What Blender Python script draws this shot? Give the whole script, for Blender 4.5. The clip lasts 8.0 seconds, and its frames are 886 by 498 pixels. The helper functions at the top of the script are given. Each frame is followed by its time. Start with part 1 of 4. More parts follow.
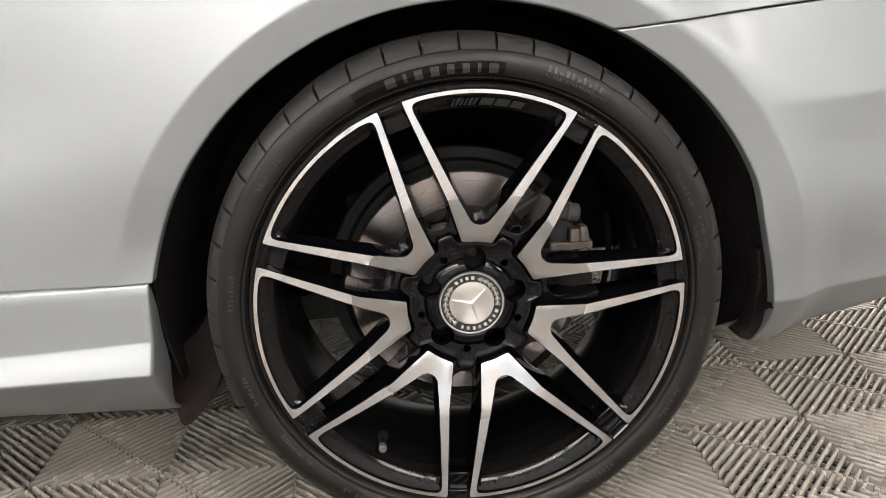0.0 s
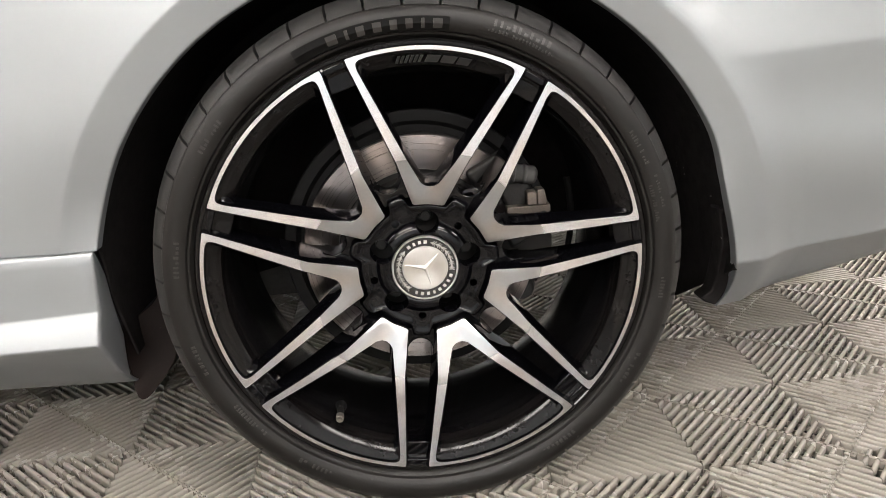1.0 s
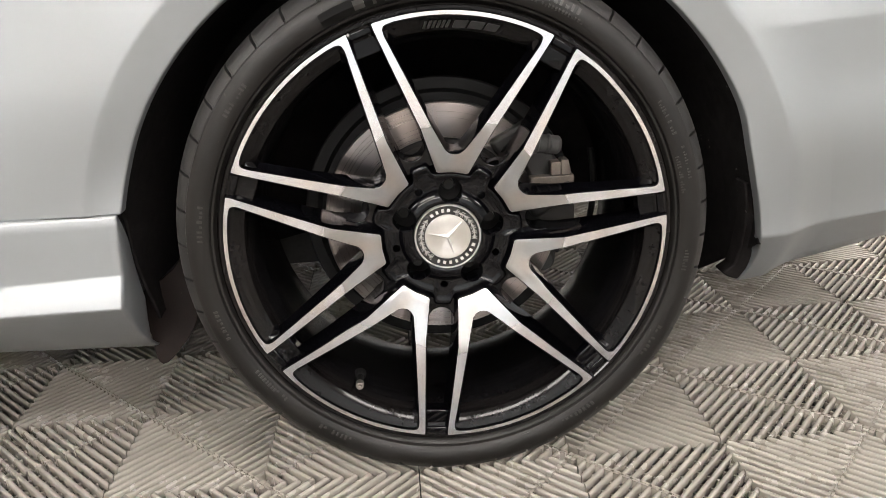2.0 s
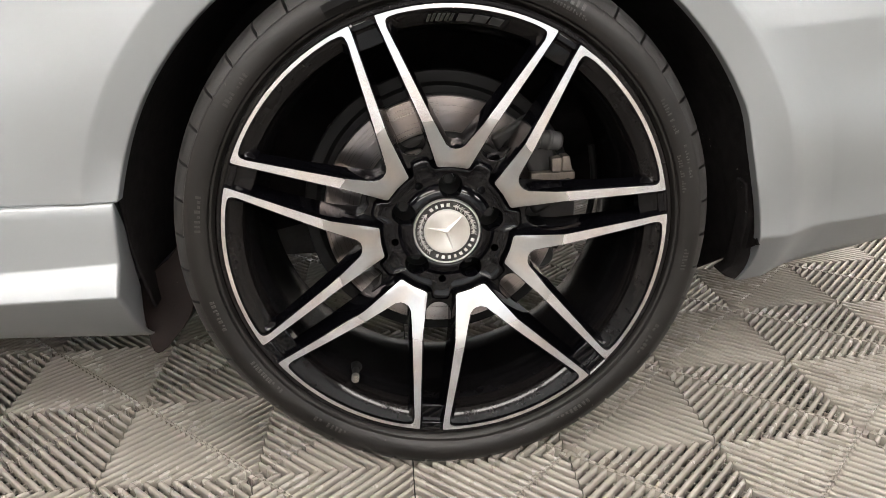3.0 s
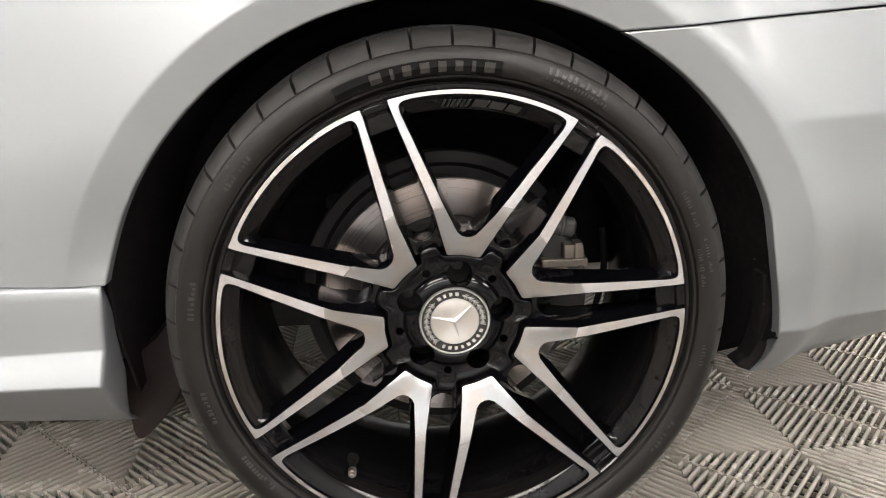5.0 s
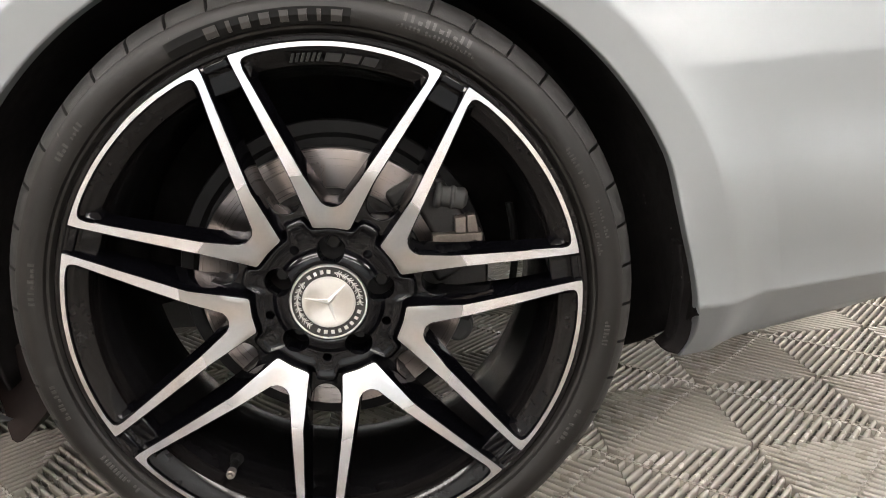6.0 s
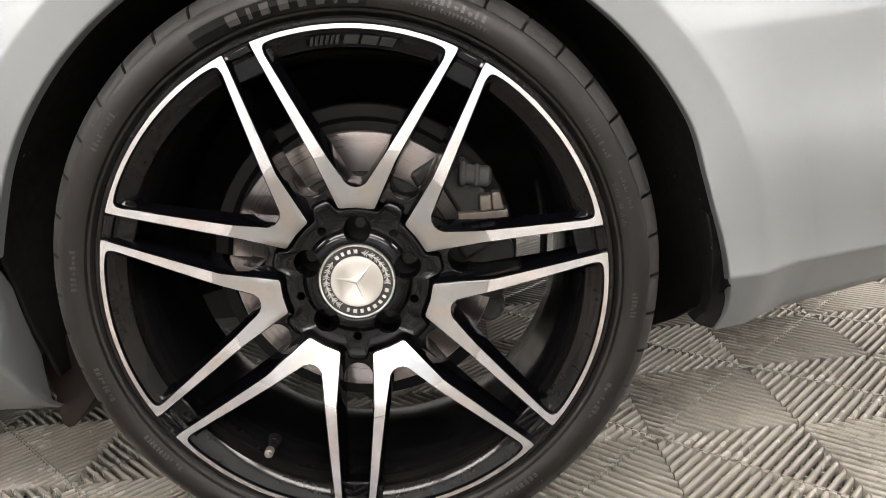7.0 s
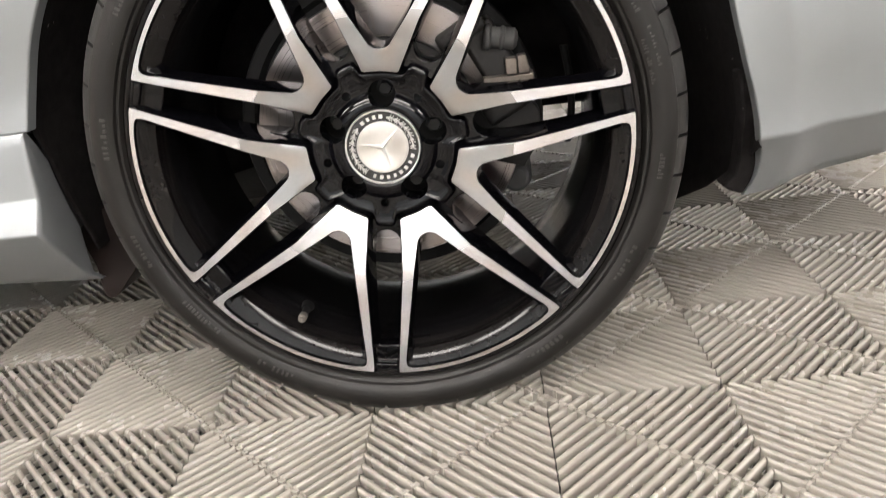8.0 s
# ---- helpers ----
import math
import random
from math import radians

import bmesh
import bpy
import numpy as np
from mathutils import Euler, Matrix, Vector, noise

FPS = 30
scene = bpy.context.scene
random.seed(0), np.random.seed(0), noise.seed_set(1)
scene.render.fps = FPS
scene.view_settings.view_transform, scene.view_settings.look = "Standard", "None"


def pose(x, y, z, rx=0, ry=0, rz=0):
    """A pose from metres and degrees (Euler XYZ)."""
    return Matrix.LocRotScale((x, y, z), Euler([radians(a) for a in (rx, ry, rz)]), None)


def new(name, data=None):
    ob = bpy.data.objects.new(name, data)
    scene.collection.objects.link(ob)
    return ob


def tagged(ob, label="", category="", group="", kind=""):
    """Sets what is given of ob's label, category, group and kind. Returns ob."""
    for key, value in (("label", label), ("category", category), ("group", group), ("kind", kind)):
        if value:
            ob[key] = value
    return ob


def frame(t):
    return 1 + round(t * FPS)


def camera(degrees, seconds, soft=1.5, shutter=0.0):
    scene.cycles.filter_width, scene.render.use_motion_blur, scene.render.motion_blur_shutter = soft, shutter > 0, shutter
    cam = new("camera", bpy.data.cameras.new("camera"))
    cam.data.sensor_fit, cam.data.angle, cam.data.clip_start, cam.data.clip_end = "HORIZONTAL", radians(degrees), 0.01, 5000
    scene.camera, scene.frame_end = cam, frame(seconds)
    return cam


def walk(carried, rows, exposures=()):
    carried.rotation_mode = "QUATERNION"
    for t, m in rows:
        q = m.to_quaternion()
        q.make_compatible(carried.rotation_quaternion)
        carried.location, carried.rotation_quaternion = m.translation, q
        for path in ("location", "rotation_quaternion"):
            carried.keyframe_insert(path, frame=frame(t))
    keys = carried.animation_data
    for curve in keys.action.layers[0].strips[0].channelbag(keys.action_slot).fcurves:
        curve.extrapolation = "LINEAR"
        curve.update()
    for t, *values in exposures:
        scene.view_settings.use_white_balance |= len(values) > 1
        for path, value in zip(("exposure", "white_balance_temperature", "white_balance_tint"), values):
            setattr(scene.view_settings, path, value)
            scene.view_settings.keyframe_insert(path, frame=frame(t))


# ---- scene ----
cam = camera(60.2, 8.0, soft=0.5, shutter=0.28)
# seconds, x, y, z, yaw, pitch, lean to the left
PATH = [
    (0, -0.1037, -0.8951, 0.6763, -4.38, -16.50, -2.94),
    (0.5, -0.0823, -0.8868, 0.6529, -4.56, -16.80, -3.65),
    (1, -0.0402, -0.8923, 0.6325, -4.02, -17.06, -3.95),
    (1.5, -0.0568, -0.8916, 0.6260, -3.38, -17.87, -3.67),
    (2, -0.0588, -0.8900, 0.6241, -3.25, -18.83, -3.28),
    (3.5, -0.0768, -0.8705, 0.6325, -4.27, -19.49, -1.11),
    (4, -0.1176, -0.8466, 0.6536, -4.93, -18.52, -0.32),
    (4.2, -0.1247, -0.8398, 0.6623, -5.01, -18.08, -0.21),
    (5.3, -0.0388, -0.8128, 0.6712, -5.34, -16.00, -0.29),
    (5.5, 0.0239, -0.8086, 0.6485, -4.52, -15.48, -1.08),
    (6, 0.0887, -0.7701, 0.5866, -2.71, -14.58, -2.65),
    (6.5, 0.0937, -0.7733, 0.5769, -0.44, -14.17, -4.13),
    (7, 0.1168, -0.7856, 0.5600, 1.35, -14.13, -5.39),
    (7.5, 0.1317, -0.7938, 0.5313, 2.63, -15.91, -5.97),
    (8, 0.1187, -0.8023, 0.5196, 4.59, -21.02, -7.05),
]
walk(cam, [(t, pose(x, y, z, 90, 0, yaw) @ pose(0, 0, 0, pitch) @ pose(0, 0, 0, 0, 0, lean)) for t, x, y, z, yaw, pitch, lean in PATH],
     exposures=[(0.0, -0.06), (1.5, 0.04), (4.0, 0.07), (5.5, 0.13), (6.5, 0.21), (7.5, 0.25), (8.0, 0.30)])

# ---- light ----
world = bpy.data.worlds.new("world")
scene.world = world
world.use_nodes = True
world.node_tree.nodes["Background"].inputs[0].default_value = (0.5, 0.55, 0.6, 1)
world.node_tree.nodes["Background"].inputs[1].default_value = 0.02
PANEL_GLOW = 29.0
# the room: x from, to, y from, to, height; ceiling lights: x, y
ROOM = (-6.2, 6.6, -5.6, 6.2, 2.85)
# unseen; the y -4.6 row and (-3.5, -1.1) are added to brighten floor and sill
LIGHTS = [(-1.5, -2.2), (1.5, -2.2), (-3.5, -1.1), (4.4, -1.8), (-2.7, -4.6), (-0.9, -4.6), (0.9, -4.6), (2.7, -4.6), (-1.5, 1.4), (1.5, 1.4), (-4.4, 1.4), (4.4, 1.4), (-1.5, 4.4), (1.5, 4.4)]


# ---- materials ----
def material(name, color, rough=0.5, metal=0.0, coat=0.0, var=0.0, scale=8.0, bump=0.0, bump_scale=200.0, rough_var=0.0, spec=0.5, stain=0.0, stain_color=(0.1, 0.08, 0.06)):
    m = bpy.data.materials.new(name)
    m.use_nodes = True
    nt = m.node_tree
    b = nt.nodes["Principled BSDF"]
    b.inputs["Base Color"].default_value = (*color, 1)
    b.inputs["Roughness"].default_value = rough
    b.inputs["Metallic"].default_value = metal
    b.inputs["Coat Weight"].default_value = coat
    b.inputs["Coat Roughness"].default_value = 0.04
    b.inputs["Specular IOR Level"].default_value = spec
    tc = nt.nodes.new("ShaderNodeTexCoord")
    if var or stain or rough_var:
        n1 = nt.nodes.new("ShaderNodeTexNoise")
        n1.inputs["Scale"].default_value = scale
        n1.inputs["Detail"].default_value = 5
        nt.links.new(tc.outputs["Object"], n1.inputs["Vector"])
        n2 = nt.nodes.new("ShaderNodeTexNoise")
        n2.inputs["Scale"].default_value = scale * 9
        n2.inputs["Detail"].default_value = 3
        nt.links.new(tc.outputs["Object"], n2.inputs["Vector"])
        add = nt.nodes.new("ShaderNodeMath")
        add.operation = "MULTIPLY_ADD"
        add.inputs[1].default_value = 0.45
        nt.links.new(n2.outputs["Fac"], add.inputs[0])
        nt.links.new(n1.outputs["Fac"], add.inputs[2])
        ramp = nt.nodes.new("ShaderNodeMapRange")
        ramp.inputs["From Min"].default_value = 0.45
        ramp.inputs["From Max"].default_value = 1.0
        ramp.inputs["To Min"].default_value = 1 - var
        ramp.inputs["To Max"].default_value = 1 + var
        nt.links.new(add.outputs[0], ramp.inputs["Value"])
        mul = nt.nodes.new("ShaderNodeVectorMath")
        mul.operation = "SCALE"
        mul.inputs[0].default_value = color
        nt.links.new(ramp.outputs[0], mul.inputs["Scale"])
        last = mul.outputs[0]
        if stain:
            n3 = nt.nodes.new("ShaderNodeTexNoise")
            n3.inputs["Scale"].default_value = scale * 0.6
            n3.inputs["Detail"].default_value = 8
            n3.inputs["Roughness"].default_value = 0.7
            nt.links.new(tc.outputs["Object"], n3.inputs["Vector"])
            r3 = nt.nodes.new("ShaderNodeMapRange")
            r3.inputs["From Min"].default_value = 0.52
            r3.inputs["From Max"].default_value = 0.72
            r3.inputs["To Max"].default_value = stain
            nt.links.new(n3.outputs["Fac"], r3.inputs["Value"])
            mix = nt.nodes.new("ShaderNodeMix")
            mix.data_type = "RGBA"
            nt.links.new(r3.outputs[0], mix.inputs["Factor"])
            nt.links.new(last, mix.inputs[6])
            mix.inputs[7].default_value = (*stain_color, 1)
            last = mix.outputs[2]
        nt.links.new(last, b.inputs["Base Color"])
        if rough_var:
            rr = nt.nodes.new("ShaderNodeMapRange")
            rr.inputs["From Min"].default_value = 0.4
            rr.inputs["From Max"].default_value = 1.05
            rr.inputs["To Min"].default_value = max(0.02, rough - rough_var)
            rr.inputs["To Max"].default_value = rough + rough_var
            nt.links.new(add.outputs[0], rr.inputs["Value"])
            nt.links.new(rr.outputs[0], b.inputs["Roughness"])
    if bump:
        nb = nt.nodes.new("ShaderNodeTexNoise")
        nb.inputs["Scale"].default_value = bump_scale
        nb.inputs["Detail"].default_value = 4
        nt.links.new(tc.outputs["Object"], nb.inputs["Vector"])
        bp = nt.nodes.new("ShaderNodeBump")
        bp.inputs["Strength"].default_value = bump
        bp.inputs["Distance"].default_value = 0.0006
        nt.links.new(nb.outputs["Fac"], bp.inputs["Height"])
        nt.links.new(bp.outputs[0], b.inputs["Normal"])
    return m


def turned_metal(name, color, rough, aniso, line_scale, line_depth, tinted=True):
    """Metal cut on a lathe: its fine lines run round the wheel's axle (the UV's u)."""
    m = material(name, color, rough, 1.0, var=0.06, scale=30)
    nt = m.node_tree
    b = nt.nodes["Principled BSDF"]
    b.inputs["Anisotropic"].default_value = aniso
    b.inputs["Anisotropic Rotation"].default_value = 0.25
    tan = nt.nodes.new("ShaderNodeTangent")
    tan.direction_type = "UV_MAP"
    tan.uv_map = "round"
    nt.links.new(tan.outputs[0], b.inputs["Tangent"])
    uv = nt.nodes.new("ShaderNodeUVMap")
    uv.uv_map = "round"
    mp = nt.nodes.new("ShaderNodeMapping")
    mp.inputs["Scale"].default_value = (0.4, line_scale, 1)
    nt.links.new(uv.outputs[0], mp.inputs[0])
    n = nt.nodes.new("ShaderNodeTexNoise")
    n.inputs["Scale"].default_value = 1.0
    n.inputs["Detail"].default_value = 3
    nt.links.new(mp.outputs[0], n.inputs["Vector"])
    rr = nt.nodes.new("ShaderNodeMapRange")
    rr.inputs["From Min"].default_value = 0.3
    rr.inputs["From Max"].default_value = 0.7
    rr.inputs["To Min"].default_value = rough - line_depth
    rr.inputs["To Max"].default_value = rough + line_depth
    nt.links.new(n.outputs["Fac"], rr.inputs["Value"])
    nt.links.new(rr.outputs[0], b.inputs["Roughness"])
    if not tinted:
        return m
    # warm and cool reflections painted into the metal's base colour by low noise
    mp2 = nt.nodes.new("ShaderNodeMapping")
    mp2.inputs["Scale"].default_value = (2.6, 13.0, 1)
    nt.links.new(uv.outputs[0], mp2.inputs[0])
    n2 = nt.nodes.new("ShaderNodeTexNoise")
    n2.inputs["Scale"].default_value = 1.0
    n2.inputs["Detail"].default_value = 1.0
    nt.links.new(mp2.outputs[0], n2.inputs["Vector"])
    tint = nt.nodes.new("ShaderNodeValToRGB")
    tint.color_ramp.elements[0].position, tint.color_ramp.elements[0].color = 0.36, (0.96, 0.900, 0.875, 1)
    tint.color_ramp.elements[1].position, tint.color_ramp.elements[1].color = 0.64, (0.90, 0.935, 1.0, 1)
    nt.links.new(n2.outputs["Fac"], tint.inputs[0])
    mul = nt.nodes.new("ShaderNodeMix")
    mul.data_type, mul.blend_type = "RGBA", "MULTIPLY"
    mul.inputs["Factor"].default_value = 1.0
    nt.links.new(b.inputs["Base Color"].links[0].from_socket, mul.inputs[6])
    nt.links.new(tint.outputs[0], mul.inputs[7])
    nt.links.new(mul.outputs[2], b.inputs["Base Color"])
    return m


def paint_material():
    m = material("silver_paint", (0.272, 0.286, 0.295), 0.48, 0.60, coat=0.12, var=0.012, scale=900)
    return m


def speckle(m, color, scale, low, stretch=(1, 1, 1)):
    """Sparse small scuffs and crumbs of a lighter colour over a material."""
    nt = m.node_tree
    b = nt.nodes["Principled BSDF"]
    was = b.inputs["Base Color"].links[0].from_socket
    tc = nt.nodes.new("ShaderNodeTexCoord")
    mp = nt.nodes.new("ShaderNodeMapping")
    mp.inputs["Scale"].default_value = stretch
    nt.links.new(tc.outputs["Object"], mp.inputs[0])
    n = nt.nodes.new("ShaderNodeTexNoise")
    n.inputs["Scale"].default_value = scale
    n.inputs["Detail"].default_value = 1.0
    nt.links.new(mp.outputs[0], n.inputs["Vector"])
    big = nt.nodes.new("ShaderNodeTexNoise")
    big.inputs["Scale"].default_value = scale / 14
    nt.links.new(tc.outputs["Object"], big.inputs["Vector"])
    add = nt.nodes.new("ShaderNodeMath")
    add.operation = "MULTIPLY_ADD"
    add.inputs[1].default_value = 0.35
    nt.links.new(big.outputs["Fac"], add.inputs[0])
    nt.links.new(n.outputs["Fac"], add.inputs[2])
    r = nt.nodes.new("ShaderNodeMapRange")
    r.inputs["From Min"].default_value = low
    r.inputs["From Max"].default_value = low + 0.05
    nt.links.new(add.outputs[0], r.inputs["Value"])
    mix = nt.nodes.new("ShaderNodeMix")
    mix.data_type = "RGBA"
    nt.links.new(r.outputs[0], mix.inputs["Factor"])
    nt.links.new(was, mix.inputs[6])
    mix.inputs[7].default_value = (*color, 1)
    nt.links.new(mix.outputs[2], b.inputs["Base Color"])


PAINT = paint_material()
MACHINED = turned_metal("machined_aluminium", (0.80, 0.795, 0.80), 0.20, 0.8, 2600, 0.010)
# greyer copy for the spoke feet: their facet's duller reflection put into the colour
DIM_CUT = turned_metal("dimmed_machined_aluminium", (0.50, 0.497, 0.482), 0.32, 0.65, 3400, 0.012)
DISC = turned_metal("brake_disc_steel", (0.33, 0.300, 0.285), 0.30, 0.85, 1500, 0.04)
GLOSS = material("gloss_black_paint", (0.0016, 0.0016, 0.0022), 0.045, 0.0, var=0.2, scale=20, spec=0.25)
BARREL = material("worn_black_paint", (0.0055, 0.0050, 0.0050), 0.09, 0.0, var=0.2, scale=18, spec=0.20)
DULL = material("inner_barrel_paint", (0.0036, 0.0035, 0.0038), 0.20, 0.0, var=0.4, scale=18, rough_var=0.05, spec=0.09)
RUBBER = material("tyre_rubber", (0.0066, 0.0059, 0.0053), 0.46, spec=0.30, var=0.3, scale=14, bump=0.25, bump_scale=900, rough_var=0.12, stain=0.5, stain_color=(0.0125, 0.0110, 0.0095))
# paler than the sidewall: the light on the tilted shoulder is in this colour
TREAD = material("lit_tread_rubber", (0.0175, 0.0170, 0.0165), 0.5, spec=0.35, var=0.25, scale=22, bump=0.35, bump_scale=700, stain=0.3, stain_color=(0.045, 0.042, 0.038))
MARK = material("polished_rubber", (0.0020, 0.0019, 0.0018), 0.5, spec=0.15, var=0.2, scale=30)
PALE_MARK = material("pale_rubber_lettering", (0.020, 0.0185, 0.017), 0.42, spec=0.5, var=0.3, scale=60)
RUBBER_DARK = material("tyre_rubber_dark", (0.004, 0.004, 0.004), 0.6, spec=0.2, var=0.2, scale=30, bump=0.3, bump_scale=700)
LINER = material("arch_felt", (0.0095, 0.0085, 0.0085), 0.95, var=0.5, scale=60, bump=0.8, bump_scale=500, spec=0.1)
FLAP = material("mud_flap_plastic", (0.0105, 0.0062, 0.0052), 0.6, spec=0.15, var=0.3, scale=25, bump=0.3, bump_scale=400, stain=0.4, stain_color=(0.012, 0.0095, 0.008))
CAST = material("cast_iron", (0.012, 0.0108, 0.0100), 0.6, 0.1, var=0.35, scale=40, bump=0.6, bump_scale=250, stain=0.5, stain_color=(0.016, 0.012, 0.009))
PAD = material("pad_carrier_metal", (0.15, 0.128, 0.108), 0.45, 0.6, var=0.3, scale=60, bump=0.3, stain=0.4, stain_color=(0.05, 0.035, 0.025))
STEEL = material("zinc_steel", (0.34, 0.315, 0.285), 0.4, 0.9, var=0.2, scale=60, stain=0.3)
CHROME = material("chrome", (0.72, 0.71, 0.70), 0.30, 1.0, var=0.05, scale=60)
CAP_FACE = turned_metal("cap_satin_metal", (0.72, 0.705, 0.68), 0.29, 0.92, 500, 0.003, tinted=False)
BOLT = material("dark_bolt_steel", (0.004, 0.004, 0.004), 0.35, 0.0, var=0.2, scale=60, spec=0.3)
BADGE = material("dark_badge_metal", (0.035, 0.035, 0.036), 0.3, 0.3, var=0.1, scale=40)
CAP_RING = material("cap_pale_metal", (0.66, 0.65, 0.63), 0.34, 0.9, var=0.05, scale=60)
CAP_BLACK = material("cap_black_enamel", (0.012, 0.012, 0.013), 0.25, coat=0.4, var=0.1, scale=50)
TILE = material("floor_tile_plastic", (0.262, 0.242, 0.213), 0.26, spec=1.0, var=0.07, scale=4, bump=0.12, bump_scale=600, rough_var=0.05, stain=0.10, stain_color=(0.20, 0.18, 0.15))
SLAB = material("dark_concrete", (0.010, 0.0095, 0.009), 0.9, var=0.3, scale=6, bump=0.4, bump_scale=80)
# unseen walls: these colours are chosen for the light they throw on the car
BAND = material("grey_reflection_band", (0.36, 0.39, 0.41), 0.6, var=0.06, scale=2, bump=0.2, bump_scale=120)
BAND_PALE = material("pale_reflection_band", (0.66, 0.70, 0.73), 0.6, var=0.06, scale=2, bump=0.2, bump_scale=120)
WALL_COOL = material("cool_wall_paint", (0.74, 0.78, 0.81), 0.7, var=0.04, scale=2, bump=0.2, bump_scale=120)
BAND_WARM = material("warm_reflection_band", (0.50, 0.44, 0.395), 0.6, var=0.06, scale=2, bump=0.2, bump_scale=120)
WALL_WARM = material("warm_wall_paint", (0.70, 0.63, 0.58), 0.7, var=0.04, scale=2, bump=0.2, bump_scale=120)
WALL = material("white_wall_paint", (0.80, 0.80, 0.81), 0.7, var=0.04, scale=2, bump=0.2, bump_scale=120)
WALL_GREY = material("blue_grey_wall_paint", (0.55, 0.595, 0.63), 0.7, var=0.05, scale=2, bump=0.2, bump_scale=120)
CEILING = material("ceiling_paint", (0.50, 0.50, 0.49), 0.8, var=0.03, scale=2)
UNDER = material("underbody_coating", (0.045, 0.044, 0.043), 0.8, var=0.3, scale=15, bump=0.5, bump_scale=100)
speckle(RUBBER, (0.055, 0.050, 0.045), 210, 0.965, (1, 1, 0.55))
speckle(LINER, (0.10, 0.095, 0.09), 130, 0.985)
speckle(FLAP, (0.05, 0.042, 0.035), 160, 0.965)
LIGHT_BAR = material("light_bar_diffuser", (0.8, 0.8, 0.8), 0.5)
LIGHT_BAR.node_tree.nodes["Principled BSDF"].inputs["Emission Color"].default_value = (1.0, 0.935, 0.885, 1)
LIGHT_BAR.node_tree.nodes["Principled BSDF"].inputs["Emission Strength"].default_value = PANEL_GLOW
LIGHT_FRAME = material("white_metal", (0.8, 0.8, 0.8), 0.4, 0.0, var=0.03, scale=10)


# ---- helpers for building ----
def mesh_object(name, verts, faces, mats, smooth=True, face_mats=None, uvs=None, sharp=None):
    me = bpy.data.meshes.new(name)
    me.from_pydata([tuple(v) for v in verts], [], faces)
    for m in mats if isinstance(mats, (list, tuple)) else [mats]:
        me.materials.append(m)
    if face_mats is not None:
        me.polygons.foreach_set("material_index", face_mats)
    me.polygons.foreach_set("use_smooth", [smooth] * len(me.polygons))
    if uvs is not None:
        layer = me.uv_layers.new(name="round")
        for loop in me.loops:
            layer.data[loop.index].uv = uvs[loop.vertex_index]
    me.update()
    if smooth and sharp:
        me.set_sharp_from_angle(angle=radians(sharp))
    return new(name, me)


def hang(ob, parent, label=""):
    ob.parent = parent
    if label:
        ob["label"] = label
    return ob


def part(name, bm, mats, parent, label="", smooth=True, sharp=35):
    me = bpy.data.meshes.new(name)
    bmesh.ops.recalc_face_normals(bm, faces=bm.faces)
    bm.to_mesh(me)
    bm.free()
    for m in mats if isinstance(mats, (list, tuple)) else [mats]:
        me.materials.append(m)
    me.polygons.foreach_set("use_smooth", [smooth] * len(me.polygons))
    if smooth:
        me.set_sharp_from_angle(angle=radians(sharp))
    return hang(new(name, me), parent, label)


def bevel(ob, width, segments=2, angle=35):
    b = ob.modifiers.new("bevel", "BEVEL")
    b.width, b.segments, b.limit_method, b.angle_limit = width, segments, "ANGLE", radians(angle)
    return ob


def box(bm, x0, x1, y0, y1, z0, z1, m=None):
    vs = [bm.verts.new((x, y, z)) for x in (x0, x1) for y in (y0, y1) for z in (z0, z1)]
    if m is not None:
        for v in vs:
            v.co = m @ v.co
    for f in ((0, 1, 3, 2), (4, 6, 7, 5), (0, 4, 5, 1), (2, 3, 7, 6), (0, 2, 6, 4), (1, 5, 7, 3)):
        bm.faces.new([vs[i] for i in f])
    return vs


def tube(bm, m, r0, r1, length, n=20, caps=True):
    """A round bar along +z of m, from radius r0 to r1."""
    a = [bm.verts.new(m @ Vector((r0 * math.cos(k * math.tau / n), r0 * math.sin(k * math.tau / n), 0))) for k in range(n)]
    b = [bm.verts.new(m @ Vector((r1 * math.cos(k * math.tau / n), r1 * math.sin(k * math.tau / n), length))) for k in range(n)]
    for k in range(n):
        bm.faces.new([a[k], a[(k + 1) % n], b[(k + 1) % n], b[k]])
    if caps:
        bm.faces.new(list(reversed(a)))
        bm.faces.new(b)
    return a, b


def lathe(name, profile, mats, n=128, closed=True, face_mat=None, sharp=30):
    """A ring about the y axis from (y, r) points; closed joins the last point to the first."""
    verts, faces, fm, uvs = [], [], [], []
    k = len(profile)
    for i in range(n):
        a = i * math.tau / n
        for y, r in profile:
            verts.append((r * math.sin(a), y, r * math.cos(a)))
            uvs.append((a, r))
    for i in range(n):
        j = (i + 1) % n
        for p in range(k if closed else k - 1):
            q = (p + 1) % k
            faces.append((i * k + p, i * k + q, j * k + q, j * k + p))
            fm.append(face_mat[p] if face_mat else 0)
    ob = mesh_object(name, verts, faces, mats, True, fm, uvs, sharp)
    return ob


def smooth(a, b, v):
    t = min(1.0, max(0.0, (v - a) / (b - a)))
    return t * t * (3 - 2 * t)


# ---- room ----
X0, X1, Y0, Y1, ZT = ROOM


